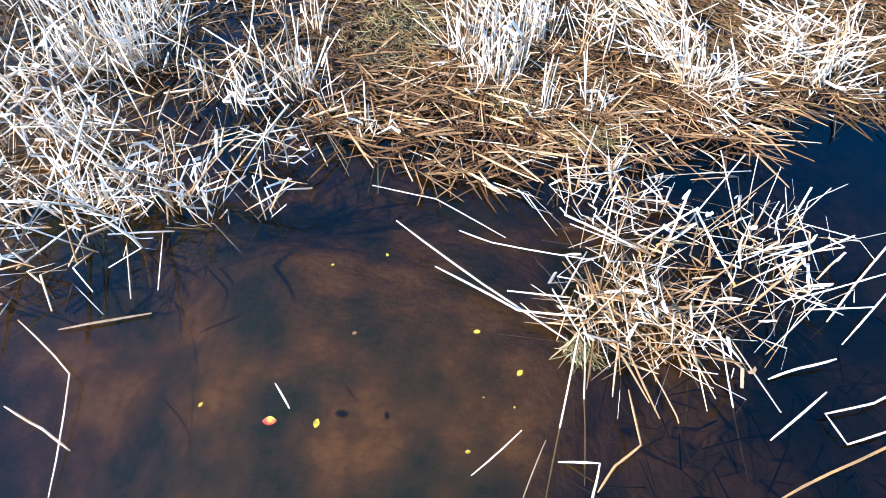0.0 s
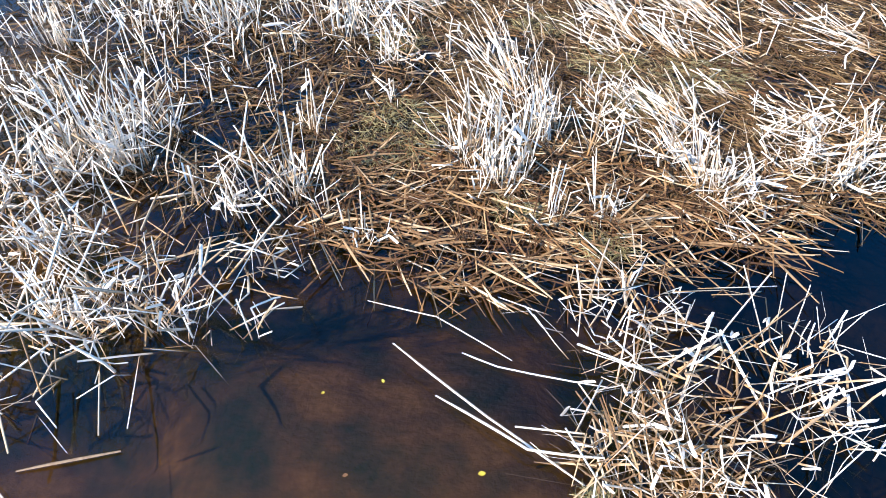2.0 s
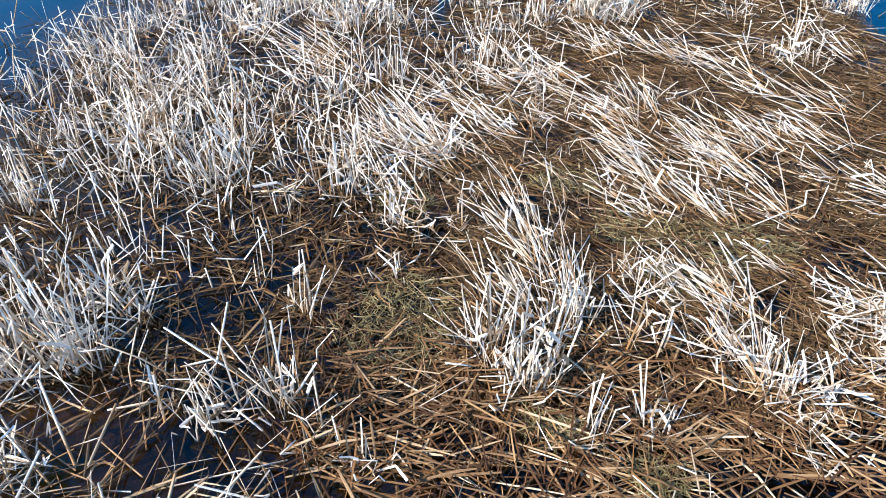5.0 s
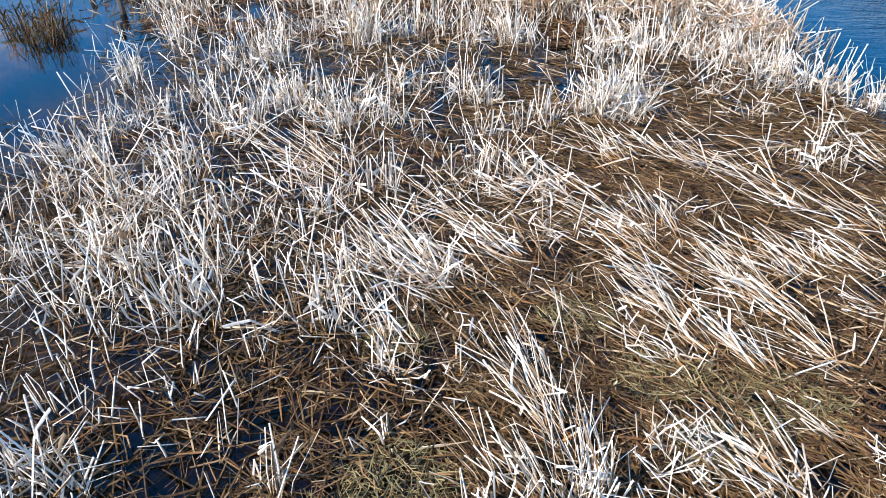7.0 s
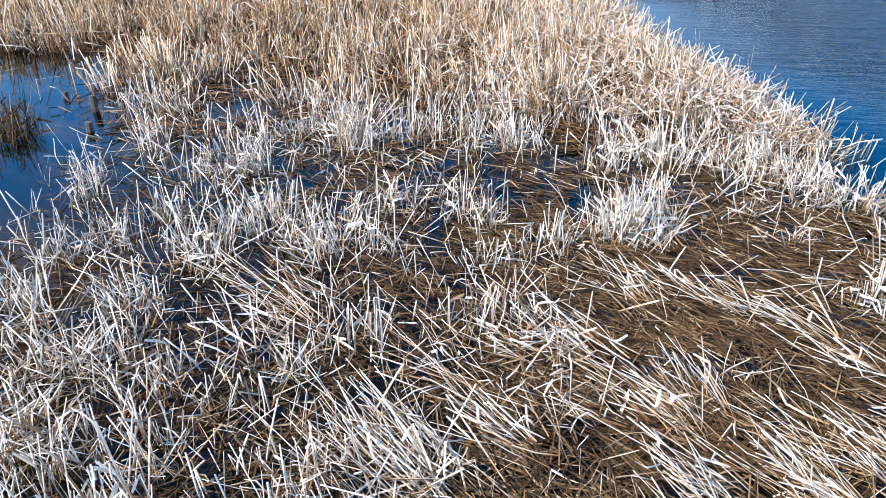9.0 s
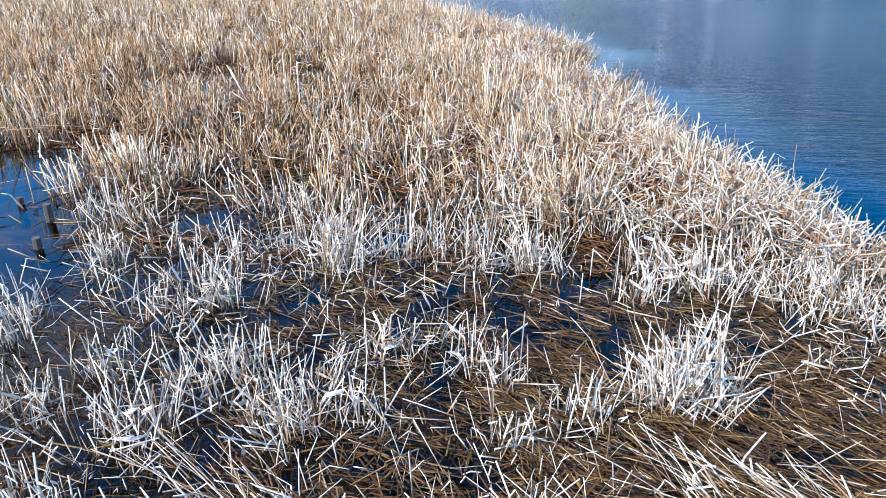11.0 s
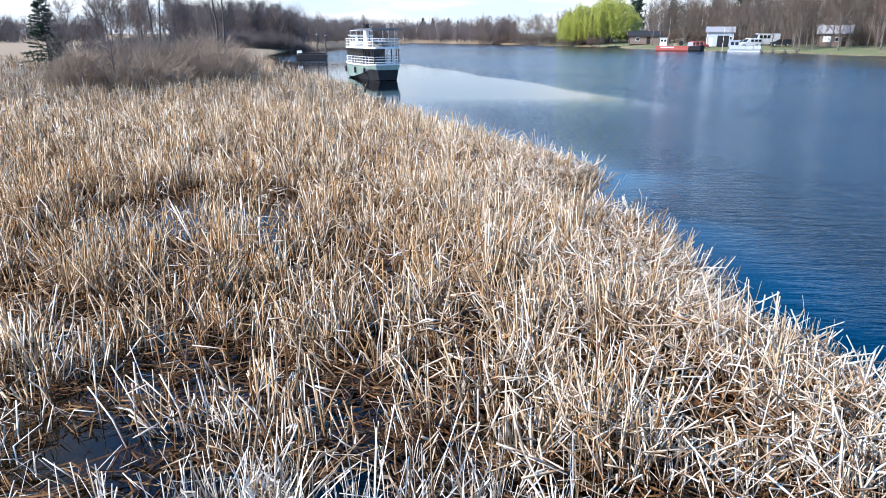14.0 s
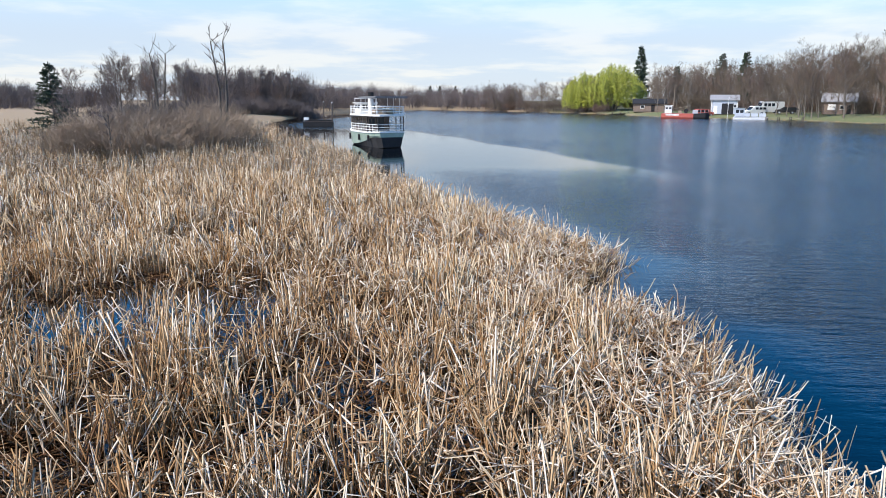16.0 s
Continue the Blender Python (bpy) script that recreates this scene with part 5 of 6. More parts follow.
front = np.interp(x, (-0.9, -0.35, 0.23, 1.0, 1.54, 2.47, 2.82, 3.3), (4.0, 3.95, 3.65, 3.7, 3.9, 4.1, 4.2, 5.0))
ok = (y > front + np.abs(N(0, 0.06, n))) & (wave_noise(x, y, 0.5, 69) + N(0, 0.4, n) > -0.2)
litter(mat, x[ok], y[ok], 0.46, 1.6, 0.55, 0.016, 0.1)
x, y = mat_spots(2600, -4.8, 4.5, 4.9, 9, 0.7, 0.2, 65)
litter(mat, x, y, 0.34, None, 0.5, 0.012)
x, y = mat_spots(2600, 0.5, 6.0, 5.2, 12.0, 1.0, 0.05, 67)
litter(mat, x, y, 0.36, -0.95, 0.3, 0.010)
x, y = mat_spots(700, -3, 4.5, 11.5, 15.5, 0.9, 0.0, 66)
litter(mat, x, y, 0.4, -0.9, 0.6, 0.014)
n = 420
x, y = U(-4.5, -0.8, n), U(3.0, 4.8, n)
ok = y > np.interp(x, (-4.5, -1.36, -0.8), (2.9, 3.5, 4.1))
litter(mat, x[ok], y[ok], 0.4, None, 0.5, 0.014)
# litter heaped in the middle of the first tussock
x, y = disc(170, 1.75, 2.55, 0.5, 0.3)
litter(mat, x, y, 0.40, None, 0.5, 0.015, 0.16)
x, y = disc(70, 2.2, 3.2, 0.7, 0.55)
litter(mat, x, y, 0.38, None, 0.5, 0.015, 0.08)
mat.thing("dry_litter", M_SUNNED, "sun-dried straw-brown reed litter lying on the mat", "litter", simple=True)
# drowned stems under the surface by the tussock
drowned = Stems()
x, y = U(1.2, 4.2, 110), U(1.2, 3.0, 110)
drowned.add(x, y, U(-0.4, -0.06, 110), U(0, 6.283, 110), N(1.5, 0.12, 110), U(0.3, 0.8, 110), 0.5, U(0, 6.283, 110), N(1.5, 0.1, 110), 0.018)
drowned.thing("drowned_reeds", M_WEED, "olive drowned reed stems lying under clear water", "reeds")
# fine yellow-green weed caught in the litter
weed = Stems()
for cx, cy, r in ((-0.32, 5.35, 0.5), (1.75, 6.75, 0.4), (1.55, 4.3, 0.22), (0.9, 4.6, 0.22), (-0.4, 7.0, 0.3), (2.6, 6.6, 0.5), (2.0, 6.1, 0.3), (1.1, 7.4, 0.35), (-0.2, 5.75, 0.4), (1.38, 2.3, 0.1)):
    x, y = disc(int(900 * r), cx, cy, r, r * 0.6)
    litter(weed, x, y, 0.13, None, 0.5, 0.008, 0.075)
weed.thing("water_weed", M_WEED, "fine yellow-green weed matted among the litter", "weed", simple=True)


# ---- single clumps, stem by stem ----
def stalk_mesh(points, width, material, name="stalk"):
    """A flattened stem through a few places, with the place along it kept for the stain at its foot."""
    bm = bmesh.new()
    rings, at = [], []
    pts = [Vector(p) for p in points]
    for i, p in enumerate(pts):
        d = (pts[min(i + 1, len(pts) - 1)] - pts[max(i - 1, 0)]).normalized()
        s = d.cross(Vector((0.3, 1.0, 0.05))).normalized()
        u = s.cross(d)
        w = width * 0.5 * (0.9, 1.0, 1.0, 1.0, 0.95, 0.9, 0.85)[min(i, 6)] * (0.9 if i == len(pts) - 1 else 1.0)
        rings.append([bm.verts.new(p + s * a * w + u * b * w) for a, b in ((-1, 0), (0, 0.42), (1, 0.05), (0, -0.2))])
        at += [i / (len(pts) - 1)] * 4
    for r0, r1 in zip(rings, rings[1:]):
        for k in range(4):
            bm.faces.new((r0[k], r0[(k + 1) % 4], r1[(k + 1) % 4], r1[k]))
    bm.faces.new(rings[0][::-1]); bm.faces.new(rings[-1])
    me = bpy.data.meshes.new(name)
    bm.to_mesh(me); bm.free()
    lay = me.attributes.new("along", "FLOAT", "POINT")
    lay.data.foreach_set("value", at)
    me.materials.append(material)
    return me


def stalk_line(rg, kinks):
    """A stem one metre long: bowed a little, and snapped over at each kink."""
    p, d, pts = Vector((0, 0, 0)), Vector((0, 0, 1)), [Vector((0, 0, 0))]
    cuts = [0.0] + sorted(kinks) + [1.0]
    for j, (a, b) in enumerate(zip(cuts, cuts[1:])):
        if j:
            side = Vector((rg.gauss(0, 1), rg.gauss(0, 1), 0)).normalized()
            d = (d * rg.uniform(-0.55, 0.75) + side).normalized()
        bow = Vector((rg.gauss(0, 0.03), rg.gauss(0, 0.03), 0))
        ln = b - a
        pts += [p + d * ln * 0.5 + bow * ln, p + d * ln]
        p = pts[-1]
        d = (d + bow * -1.2).normalized()
    return pts


STALKS = []
rg = random.Random(12)
for kinks in ((), (), (), (), (), (), (0.62,), (0.5,), (0.72,), (0.56,), (0.8,), (0.4,), (0.68,), (0.4, 0.7), (0.5, 0.8), (0.35, 0.62)):
    STALKS.append(stalk_mesh(stalk_line(rg, kinks), rg.uniform(0.035, 0.045), M_DRY_ONE))
BROWN_STALKS = []
for me in STALKS:
    me = me.copy()
    me.materials[0] = M_BROWN_ONE
    BROWN_STALKS.append(me)
STRAIGHT, BENT = tuple(range(6)), tuple(range(6, 16))


def put_stalk(top, kinds, x, y, z, az, tilt, ln, bent, wide):
    ob = new("stalk", kinds[random.choice(BENT if bent else STRAIGHT)])
    ob.parent = top
    ob.matrix_basis = (Matrix.Translation((x, y, z)) @ Matrix.Rotation(-az, 4, "Z") @ Matrix.Rotation(-tilt, 4, "X")
                       @ Matrix.Rotation(U(0, 6.283), 4, "Z") @ Matrix.Diagonal((wide, wide, ln, 1)))


def bundle(top, name, st, material, label):
    """The thinner stems of a clump, too many to tell apart."""
    r = np.concatenate(st.rows, 1)
    ob = new(name, reed_mesh(name, reed_arrays(*r), material))
    ob.parent = top
    tagged(ob, label, kind="stuff")


def reed_clump(x, y, rx, ry, n, h, style="stand", way=0.0, tilt=0.2, turn=0.0, label=""):
    """A clump whose stems are objects of their own, with finer ones joined between them."""
    top = new("reed_clump")
    top.matrix_basis = Matrix.Translation((x, y, 0))
    brown = "brown reeds" in label
    px, py = disc(n, 0, 0, rx * 1.1, ry * 1.15, turn)
    own, h = U(0, 6.283), min(h * 0.9, 0.92)
    near = 0.38 if y < 4 else 0.36
    for k in range(int(n * 0.72)):
        if style == "stand":
            az, tl, z0, bent = U(0, 6.283), abs(N(0.06, tilt * 1.3)) + 0.02, -0.2, U() < 0.6
            if U() < 0.6:
                az = N(own, 0.5)
        elif style == "tangle":
            az, tl, z0, bent = U(0, 6.283), float(np.clip(N(tilt, 0.38), 0.08, 1.52)), U(-0.08, 0.16), U() < (0.72 if y < 4 else 0.5)
        else:
            az, tl, z0, bent = N(way, 0.42 if U() < 0.75 else 1.2), float(np.clip(N(tilt, 0.3), 0.2, 1.52)), U(-0.06, 0.1), U() < 0.45
        put_stalk(top, BROWN_STALKS if brown else STALKS, px[k], py[k], z0, az, tl, h * U(0.35, 1.15) + max(0.0, -z0), bent, U(0.75, 1.2) * near)
    st = Stems()
    m = max(4, int(n * 0.8))
    qx, qy = disc(m, 0, 0, rx * 1.35, ry * 1.5, turn)
    if style == "stand":
        standing(st, qx, qy, h * 0.75, tilt + 0.12, None, 0.62, 0.012)
    else:
        tangled(st, qx, qy, h * 0.75, 0.0105, tilt + 0.1, -0.03)
    bundle(top, "stem_bundle", st, M_WET if brown else M_DRY, "thin broken stems between the stalks")
    text = label or {"stand": "bleached broken reeds standing upright in shallow water", "tangle": "tangled criss-crossed bleached reeds over dark water",
                     "laid": "white reeds leaning out together over water"}[style]
    return tagged(top, text, "reed clump", "reed clumps")


def sheaf(x, y, n, ln, way, tilt, wide):
    """Stems combed over one way by wind and ice, their feet staggered along the lie."""
    top = new("reed_sheaf")
    top.matrix_basis = Matrix.Translation((x, y, 0))
    c, s = math.cos(way), math.sin(way)

    def foot(m):
        u, v = N(0.06, 0.2, m) * ln, N(0, 0.45, m) * wide
        return u * s + v * c, u * c - v * s

    px, py = foot(n)
    for k in range(int(n * 0.62)):
        stray_one = U() < 0.4
        az = N(way, 1.1 if stray_one else 0.27)
        put_stalk(top, STALKS, px[k], py[k], U(-0.06, 0.12), az, float(np.clip(N(tilt, 0.19), 0.2, 1.54)), ln * U(0.28, 0.85), U() < (0.6 if stray_one else 0.35), U(0.7, 1.25) * 0.36)
    st = Stems()
    qx, qy = foot(int(n * 0.7))
    laid(st, qx, qy, ln * 0.9, way, tilt, 0.011, 0.3, 0.06)
    bundle(top, "stem_bundle", st, M_DRY, "thin combed stems of the sheaf")
    return tagged(top, "sheaf of bleached reeds laid over onto brown litter", "reed clump", "reed sheaves")


# the tussock standing alone in the first pool
reed_clump(2.15, 3.05, 0.72, 0.62, 78, 0.9, "tangle", tilt=0.95, label="lone tussock of sharply bent white reeds in brown water")
reed_clump(2.0, 2.85, 0.6, 0.4, 28, 0.9, "laid", 0.95, 1.0, label="white reeds of the lone tussock leaning out together")
reed_clump(1.75, 2.62, 0.42, 0.28, 36, 0.5, "tangle", tilt=1.25, label="low brown-footed reeds collapsed beside the lone tussock")
reed_clump(2.95, 3.2, 0.3, 0.3, 34, 0.6, "tangle", tilt=0.95, label="sharply bent white reeds over dark blue water")
reed_clump(1.55, 3.7, 0.35, 0.22, 40, 0.6, "tangle", tilt=0.9, label="bent white reeds at the edge of a brown pool")
reed_clump(-2.9, 3.0, 0.4, 0.45, 48, 0.75, "tangle", tilt=0.8)
reed_clump(-3.4, 3.9, 0.5, 0.5, 56, 0.7, "tangle", tilt=0.7)
reed_clump(-2.4, 3.3, 0.35, 0.3, 26, 0.75, "tangle", tilt=0.7)
# bank and marsh: sheaves combed over, upright clumps, tangles
for x, y, n, ln, way, tl, wide in (
        (2.82, 4.42, 12, 0.42, -1.04, 1.33, 0.12), (2.47, 5.04, 34, 0.81, -0.53, 1.05, 0.18), (0.45, 5.62, 16, 0.6, -0.95, 0.72, 0.19), (0.78, 5.64, 24, 0.56, -0.97, 0.78, 0.19),
        (0.94, 6.06, 30, 0.82, -0.6, 1.06, 0.18), (1.14, 5.67, 26, 0.72, -0.34, 0.9, 0.17), (1.85, 5.73, 10, 0.53, -1.2, 0.96, 0.19), (2.17, 5.93, 28, 0.58, -1.08, 1.13, 0.19),
        (2.46, 5.78, 40, 0.71, -0.89, 1.21, 0.22), (2.92, 6.22, 16, 0.46, -1.34, 1.24, 0.12), (3.66, 5.78, 24, 0.66, -1.34, 1.34, 0.19), (-0.42, 6.97, 24, 0.72, -0.7, 0.98, 0.19),
        (0, 7.49, 40, 1.03, -0.97, 1.17, 0.49)):
    sheaf(x, y, n, ln, way, tl, wide)
for x, y, n, ln, way, tl, wide in (
        (0.79, 6.52, 28, 0.82, -0.8, 1.06, 0.2), (1.08, 6.89, 8, 0.38, -0.48, 0.67, 0.14), (1.53, 7.18, 16, 0.78, -0.87, 1.25, 0.24), (1.91, 6.83, 24, 0.52, -1.11, 1.18, 0.16),
        (2.21, 7.04, 20, 1.04, -0.69, 1.38, 0.22), (2.45, 7.32, 12, 0.43, -1.07, 1.09, 0.19), (2.59, 6.92, 26, 0.59, -0.68, 1.31, 0.15), (3.16, 6.96, 26, 0.64, -0.96, 1.34, 0.18),
        (4.46, 7.21, 30, 0.95, -1.2, 1.36, 0.27), (-0.54, 7.97, 30, 0.82, -0.9, 1.13, 0.27), (-0, 7.8, 44, 1.06, -1.05, 1.23, 0.37), (0.55, 8.23, 34, 0.72, -1.31, 1.22, 0.28),
        (1.09, 8.45, 18, 0.48, -1.24, 1.25, 0.17)):
    sheaf(x, y, n, ln, way, tl, wide)
for x, y, n, ln, way, tl, wide in (
        (1.89, 8.42, 46, 1.01, -0.83, 1.37, 0.3), (2.02, 7.53, 30, 0.66, -0.99, 1.27, 0.2), (2.04, 7.89, 24, 0.59, -1.2, 1.23, 0.2), (2.79, 7.9, 34, 0.56, -0.93, 1.21, 0.2),
        (2.94, 7.53, 40, 0.89, -0.84, 1.34, 0.24), (2.96, 8.32, 22, 0.73, -1.07, 1.29, 0.27), (3.17, 8.03, 16, 0.58, -1.18, 1.22, 0.16), (3.45, 8.15, 22, 0.76, -0.81, 1.31, 0.21),
        (3.82, 7.64, 16, 0.46, -1.34, 1.24, 0.19), (4.06, 8.2, 28, 0.84, -0.92, 1.33, 0.26), (-1.92, 8.97, 10, 0.69, -0.59, 1.12, 0.21), (-1.38, 9.33, 20, 1.17, -0.98, 1.31, 0.27),
        (0.11, 8.77, 22, 1.04, -0.91, 1.33, 0.24)):
    sheaf(x, y, n, ln, way, tl, wide)
for x, y, n, ln, way, tl, wide in (
        (0.55, 9.23, 20, 0.52, -1.46, 1.17, 0.25), (1.15, 9.34, 28, 0.96, -0.98, 1.31, 0.31), (2.12, 8.77, 20, 0.62, -0.67, 0.97, 0.17), (3.73, 9.25, 28, 0.83, -0.9, 1.33, 0.24),
        (4.34, 8.84, 28, 0.91, -1.14, 1.35, 0.28), (-1.65, 9.74, 26, 1.13, -1.17, 1.3, 0.34), (1.77, 10.12, 28, 0.84, -0.77, 1.27, 0.27), (2.34, 10.37, 20, 0.63, -1.01, 1.25, 0.27),
        (2.74, 10.01, 20, 0.63, -1.05, 1.17, 0.22), (3.32, 9.79, 26, 0.97, -1, 1.36, 0.25), (4.96, 10.23, 16, 0.64, -1.14, 1.09, 0.26), (2.32, 11.27, 28, 1.24, -0.56, 1.24, 0.37),
        (4.14, 10.64, 10, 1.03, -1.78, 1.47, 0.14)):
    sheaf(x, y, n, ln, way, tl, wide)
for x, y, n, h, tl, r in (
        (-1.53, 4.47, 22, 0.69, 0.3, 0.13), (-0.69, 4.48, 3, 0.91, 0.1, 0.02), (-0.39, 4.24, 14, 0.53, 0.3, 0.11), (-2.98, 4.89, 70, 1.02, 0.25, 0.29),
        (-2.56, 4.92, 44, 0.91, 0.2, 0.15), (-2.38, 5.45, 20, 0.69, 0.3, 0.1), (-1.1, 4.67, 40, 0.91, 0.25, 0.21), (0.39, 5.25, 30, 0.91, 0.25, 0.14),
        (0.72, 5.02, 60, 1.01, 0.2, 0.21), (1.14, 4.59, 14, 0.8, 0.15, 0.06), (1.59, 4.63, 18, 0.69, 0.2, 0.08), (2.52, 5.07, 30, 0.9, 0.25, 0.13),
        (3.66, 5.22, 50, 0.68, 0.45, 0.17), (-3.61, 5.7, 40, 0.58, 0.35, 0.27), (-2.76, 5.54, 36, 0.68, 0.5, 0.16), (-1.04, 5.54, 10, 0.89, 0.15, 0.06)):
    reed_clump(x, y, r, r * 0.7, n, h, "stand", tilt=tl)
for x, y, n, h, tl, r in (
        (-0.37, 6.01, 8, 0.56, 0.2, 0.08), (1.05, 5.57, 40, 0.91, 0.15, 0.15), (-4.03, 6.72, 40, 0.77, 0.2, 0.18), (-3.35, 7.4, 60, 0.85, 0.3, 0.48),
        (-2.29, 7.26, 56, 0.96, 0.25, 0.31), (-1.04, 7.26, 60, 0.82, 0.35, 0.28), (-0.44, 6.7, 20, 0.64, 0.25, 0.17), (-0.21, 7.79, 20, 0.53, 0.2, 0.16),
        (-1.56, 8.91, 26, 0.7, 0.3, 0.25), (-1, 9.29, 34, 0.91, 0.15, 0.35), (-4.99, 9.76, 20, 0.6, 0.3, 0.14), (-4.58, 9.65, 40, 0.67, 0.3, 0.25),
        (-3.48, 9.73, 44, 0.53, 0.35, 0.28), (0.07, 9.61, 24, 0.72, 0.15, 0.26), (4.2, 10.24, 50, 0.59, 0.35, 0.26), (-4.67, 10.5, 30, 0.65, 0.3, 0.2)):
    reed_clump(x, y, r, r * 0.7, n, h, "stand", tilt=tl)
for x, y, n, h, tl, r in (
        (-4.15, 10.79, 44, 0.74, 0.35, 0.31), (-3.77, 11.45, 36, 0.62, 0.3, 0.22), (-3.06, 10.52, 60, 0.92, 0.35, 0.36), (-2.8, 11.42, 24, 0.58, 0.3, 0.2),
        (-2.28, 11.28, 40, 0.72, 0.3, 0.32), (-1.71, 10.8, 60, 1.06, 0.3, 0.3), (-1.52, 11.42, 26, 0.65, 0.3, 0.2), (-1.06, 11.03, 36, 0.71, 0.3, 0.23),
        (0.23, 10.8, 30, 0.55, 0.3, 0.22), (0.97, 11.17, 34, 0.71, 0.3, 0.19), (1.61, 11.38, 50, 0.95, 0.3, 0.2), (1.96, 11.41, 60, 0.94, 0.3, 0.3),
        (-5.28, 12.32, 24, 0.74, 0.2, 0.16), (-5.08, 11.92, 20, 0.76, 0.15, 0.13), (-2.45, 11.6, 40, 0.7, 0.3, 0.22), (-0.99, 11.94, 36, 0.78, 0.3, 0.22)):
    reed_clump(x, y, r, r * 0.7, n, h, "stand", tilt=tl)
for x, y, n, h, tl, r in (
        (-0.27, 12, 24, 0.71, 0.4, 0.36), (-0.04, 11.8, 30, 0.66, 0.3, 0.16), (0.24, 11.54, 16, 0.83, 0.3, 0.17), (2.09, 11.69, 80, 1.24, 0.3, 0.34),
        (3.54, 12.04, 34, 0.39, 0.7, 0.44), (3.78, 11.54, 22, 0.4, 0.7, 0.22), (5.12, 12.46, 44, 0.78, 0.3, 0.21), (5.44, 11.84, 50, 0.79, 0.3, 0.22),
        (-3.65, 12.78, 60, 0.79, 0.2, 0.55), (-3.13, 12.85, 46, 0.75, 0.3, 0.18), (1.74, 13.34, 40, 0.76, 0.25, 0.24), (4.38, 13.28, 60, 0.83, 0.3, 0.38),
        (4.62, 12.52, 60, 0.75, 0.3, 0.44), (-5.09, 13.71, 36, 0.82, 0.2, 0.21), (-3.25, 13.97, 24, 0.73, 0.25, 0.18), (-2.81, 14.35, 40, 0.88, 0.2, 0.28)):
    reed_clump(x, y, r, r * 0.7, n, h, "stand", tilt=tl)
for x, y, n, h, tl, r in (
        (-2.08, 14.41, 55, 1.1, 0.25, 0.32), (-1.95, 13.9, 80, 1.44, 0.25, 0.27), (-1.4, 14.12, 24, 0.73, 0.25, 0.18), (-0.79, 14.28, 60, 1, 0.25, 0.49),
        (-0.1, 13.89, 30, 0.71, 0.25, 0.22), (0.58, 14.11, 55, 0.96, 0.3, 0.3), (0.72, 14.4, 45, 0.82, 0.25, 0.31), (2.07, 14.05, 40, 1.01, 0.25, 0.26),
        (2.52, 13.85, 60, 0.93, 0.3, 0.34), (2.75, 13.62, 55, 0.86, 0.25, 0.36), (3.65, 13.69, 44, 0.69, 0.3, 0.32), (4.29, 14, 40, 0.79, 0.3, 0.18),
        (-5.94, 15.27, 40, 0.89, 0.2, 0.36), (-0.1, 14.66, 30, 1.01, 0.25, 0.21), (-2.98, 15.8, 30, 0.71, 0.2, 0.26)):
    reed_clump(x, y, r, r * 0.7, n, h, "stand", tilt=tl)
for x, y, n, h, tl, r in (
        (-2.15, 3.26, 34, 0.63, 0.7, 0.15), (-1.93, 3.44, 22, 0.74, 0.5, 0.14), (-1.55, 3.27, 26, 0.82, 0.5, 0.15), (-1.04, 3.33, 8, 0.87, 0.4, 0.09),
        (-2.76, 3.87, 34, 0.59, 0.6, 0.13), (-2.57, 4.09, 22, 0.53, 0.8, 0.18), (-0.99, 3.83, 9, 0.78, 0.5, 0.12), (1.61, 5.35, 14, 0.69, 0.3, 0.12),
        (2.11, 5.32, 24, 0.63, 0.8, 0.14), (2.68, 4.83, 40, 0.52, 1, 0.21), (3.28, 5.29, 50, 0.45, 0.9, 0.24), (-0.27, 6.49, 12, 0.38, 0.9, 0.13),
        (1.61, 5.98, 26, 0.51, 0.6, 0.15), (3.37, 5.75, 56, 0.51, 0.9, 0.26), (3.9, 5.66, 40, 0.51, 0.9, 0.18), (-2.15, 6.64, 8, 0.39, 1.1, 0.19)):
    reed_clump(x, y, r * 1.2, r * 0.9, n, h, "tangle", tilt=tl)
for x, y, n, h, tl, r in (
        (-0.77, 6.75, 12, 0.33, 1, 0.23), (0.17, 6.7, 14, 0.39, 0.9, 0.18), (-4.25, 7.65, 22, 0.54, 0.5, 0.14), (-3.8, 8.08, 30, 0.64, 0.6, 0.18),
        (-3.38, 8.04, 36, 0.61, 0.8, 0.19), (-3.18, 7.77, 34, 0.63, 0.55, 0.2), (-2.71, 7.72, 36, 0.63, 0.5, 0.2), (-2.59, 8.47, 40, 0.65, 0.55, 0.21),
        (-2.21, 7.72, 34, 0.63, 0.45, 0.17), (-1.96, 8.37, 16, 0.42, 0.7, 0.18), (-1.04, 7.64, 44, 0.65, 0.4, 0.21), (-4.42, 8.98, 34, 0.68, 0.55, 0.2),
        (-4.02, 9.25, 34, 0.69, 0.6, 0.2), (-3.57, 8.69, 44, 0.57, 0.8, 0.24), (-3.2, 8.73, 40, 0.66, 0.6, 0.22), (-3.16, 9.43, 30, 0.59, 0.6, 0.2)):
    reed_clump(x, y, r * 1.2, r * 0.9, n, h, "tangle", tilt=tl)
for x, y, n, h, tl, r in (
        (0.76, 9.42, 34, 0.53, 0.8, 0.21), (0.94, 9.12, 26, 0.52, 0.9, 0.15), (2.35, 9.02, 14, 0.39, 1, 0.14), (0.44, 9.82, 30, 0.54, 0.8, 0.25)):
    reed_clump(x, y, r * 1.2, r * 0.9, n, h, "tangle", tilt=tl)
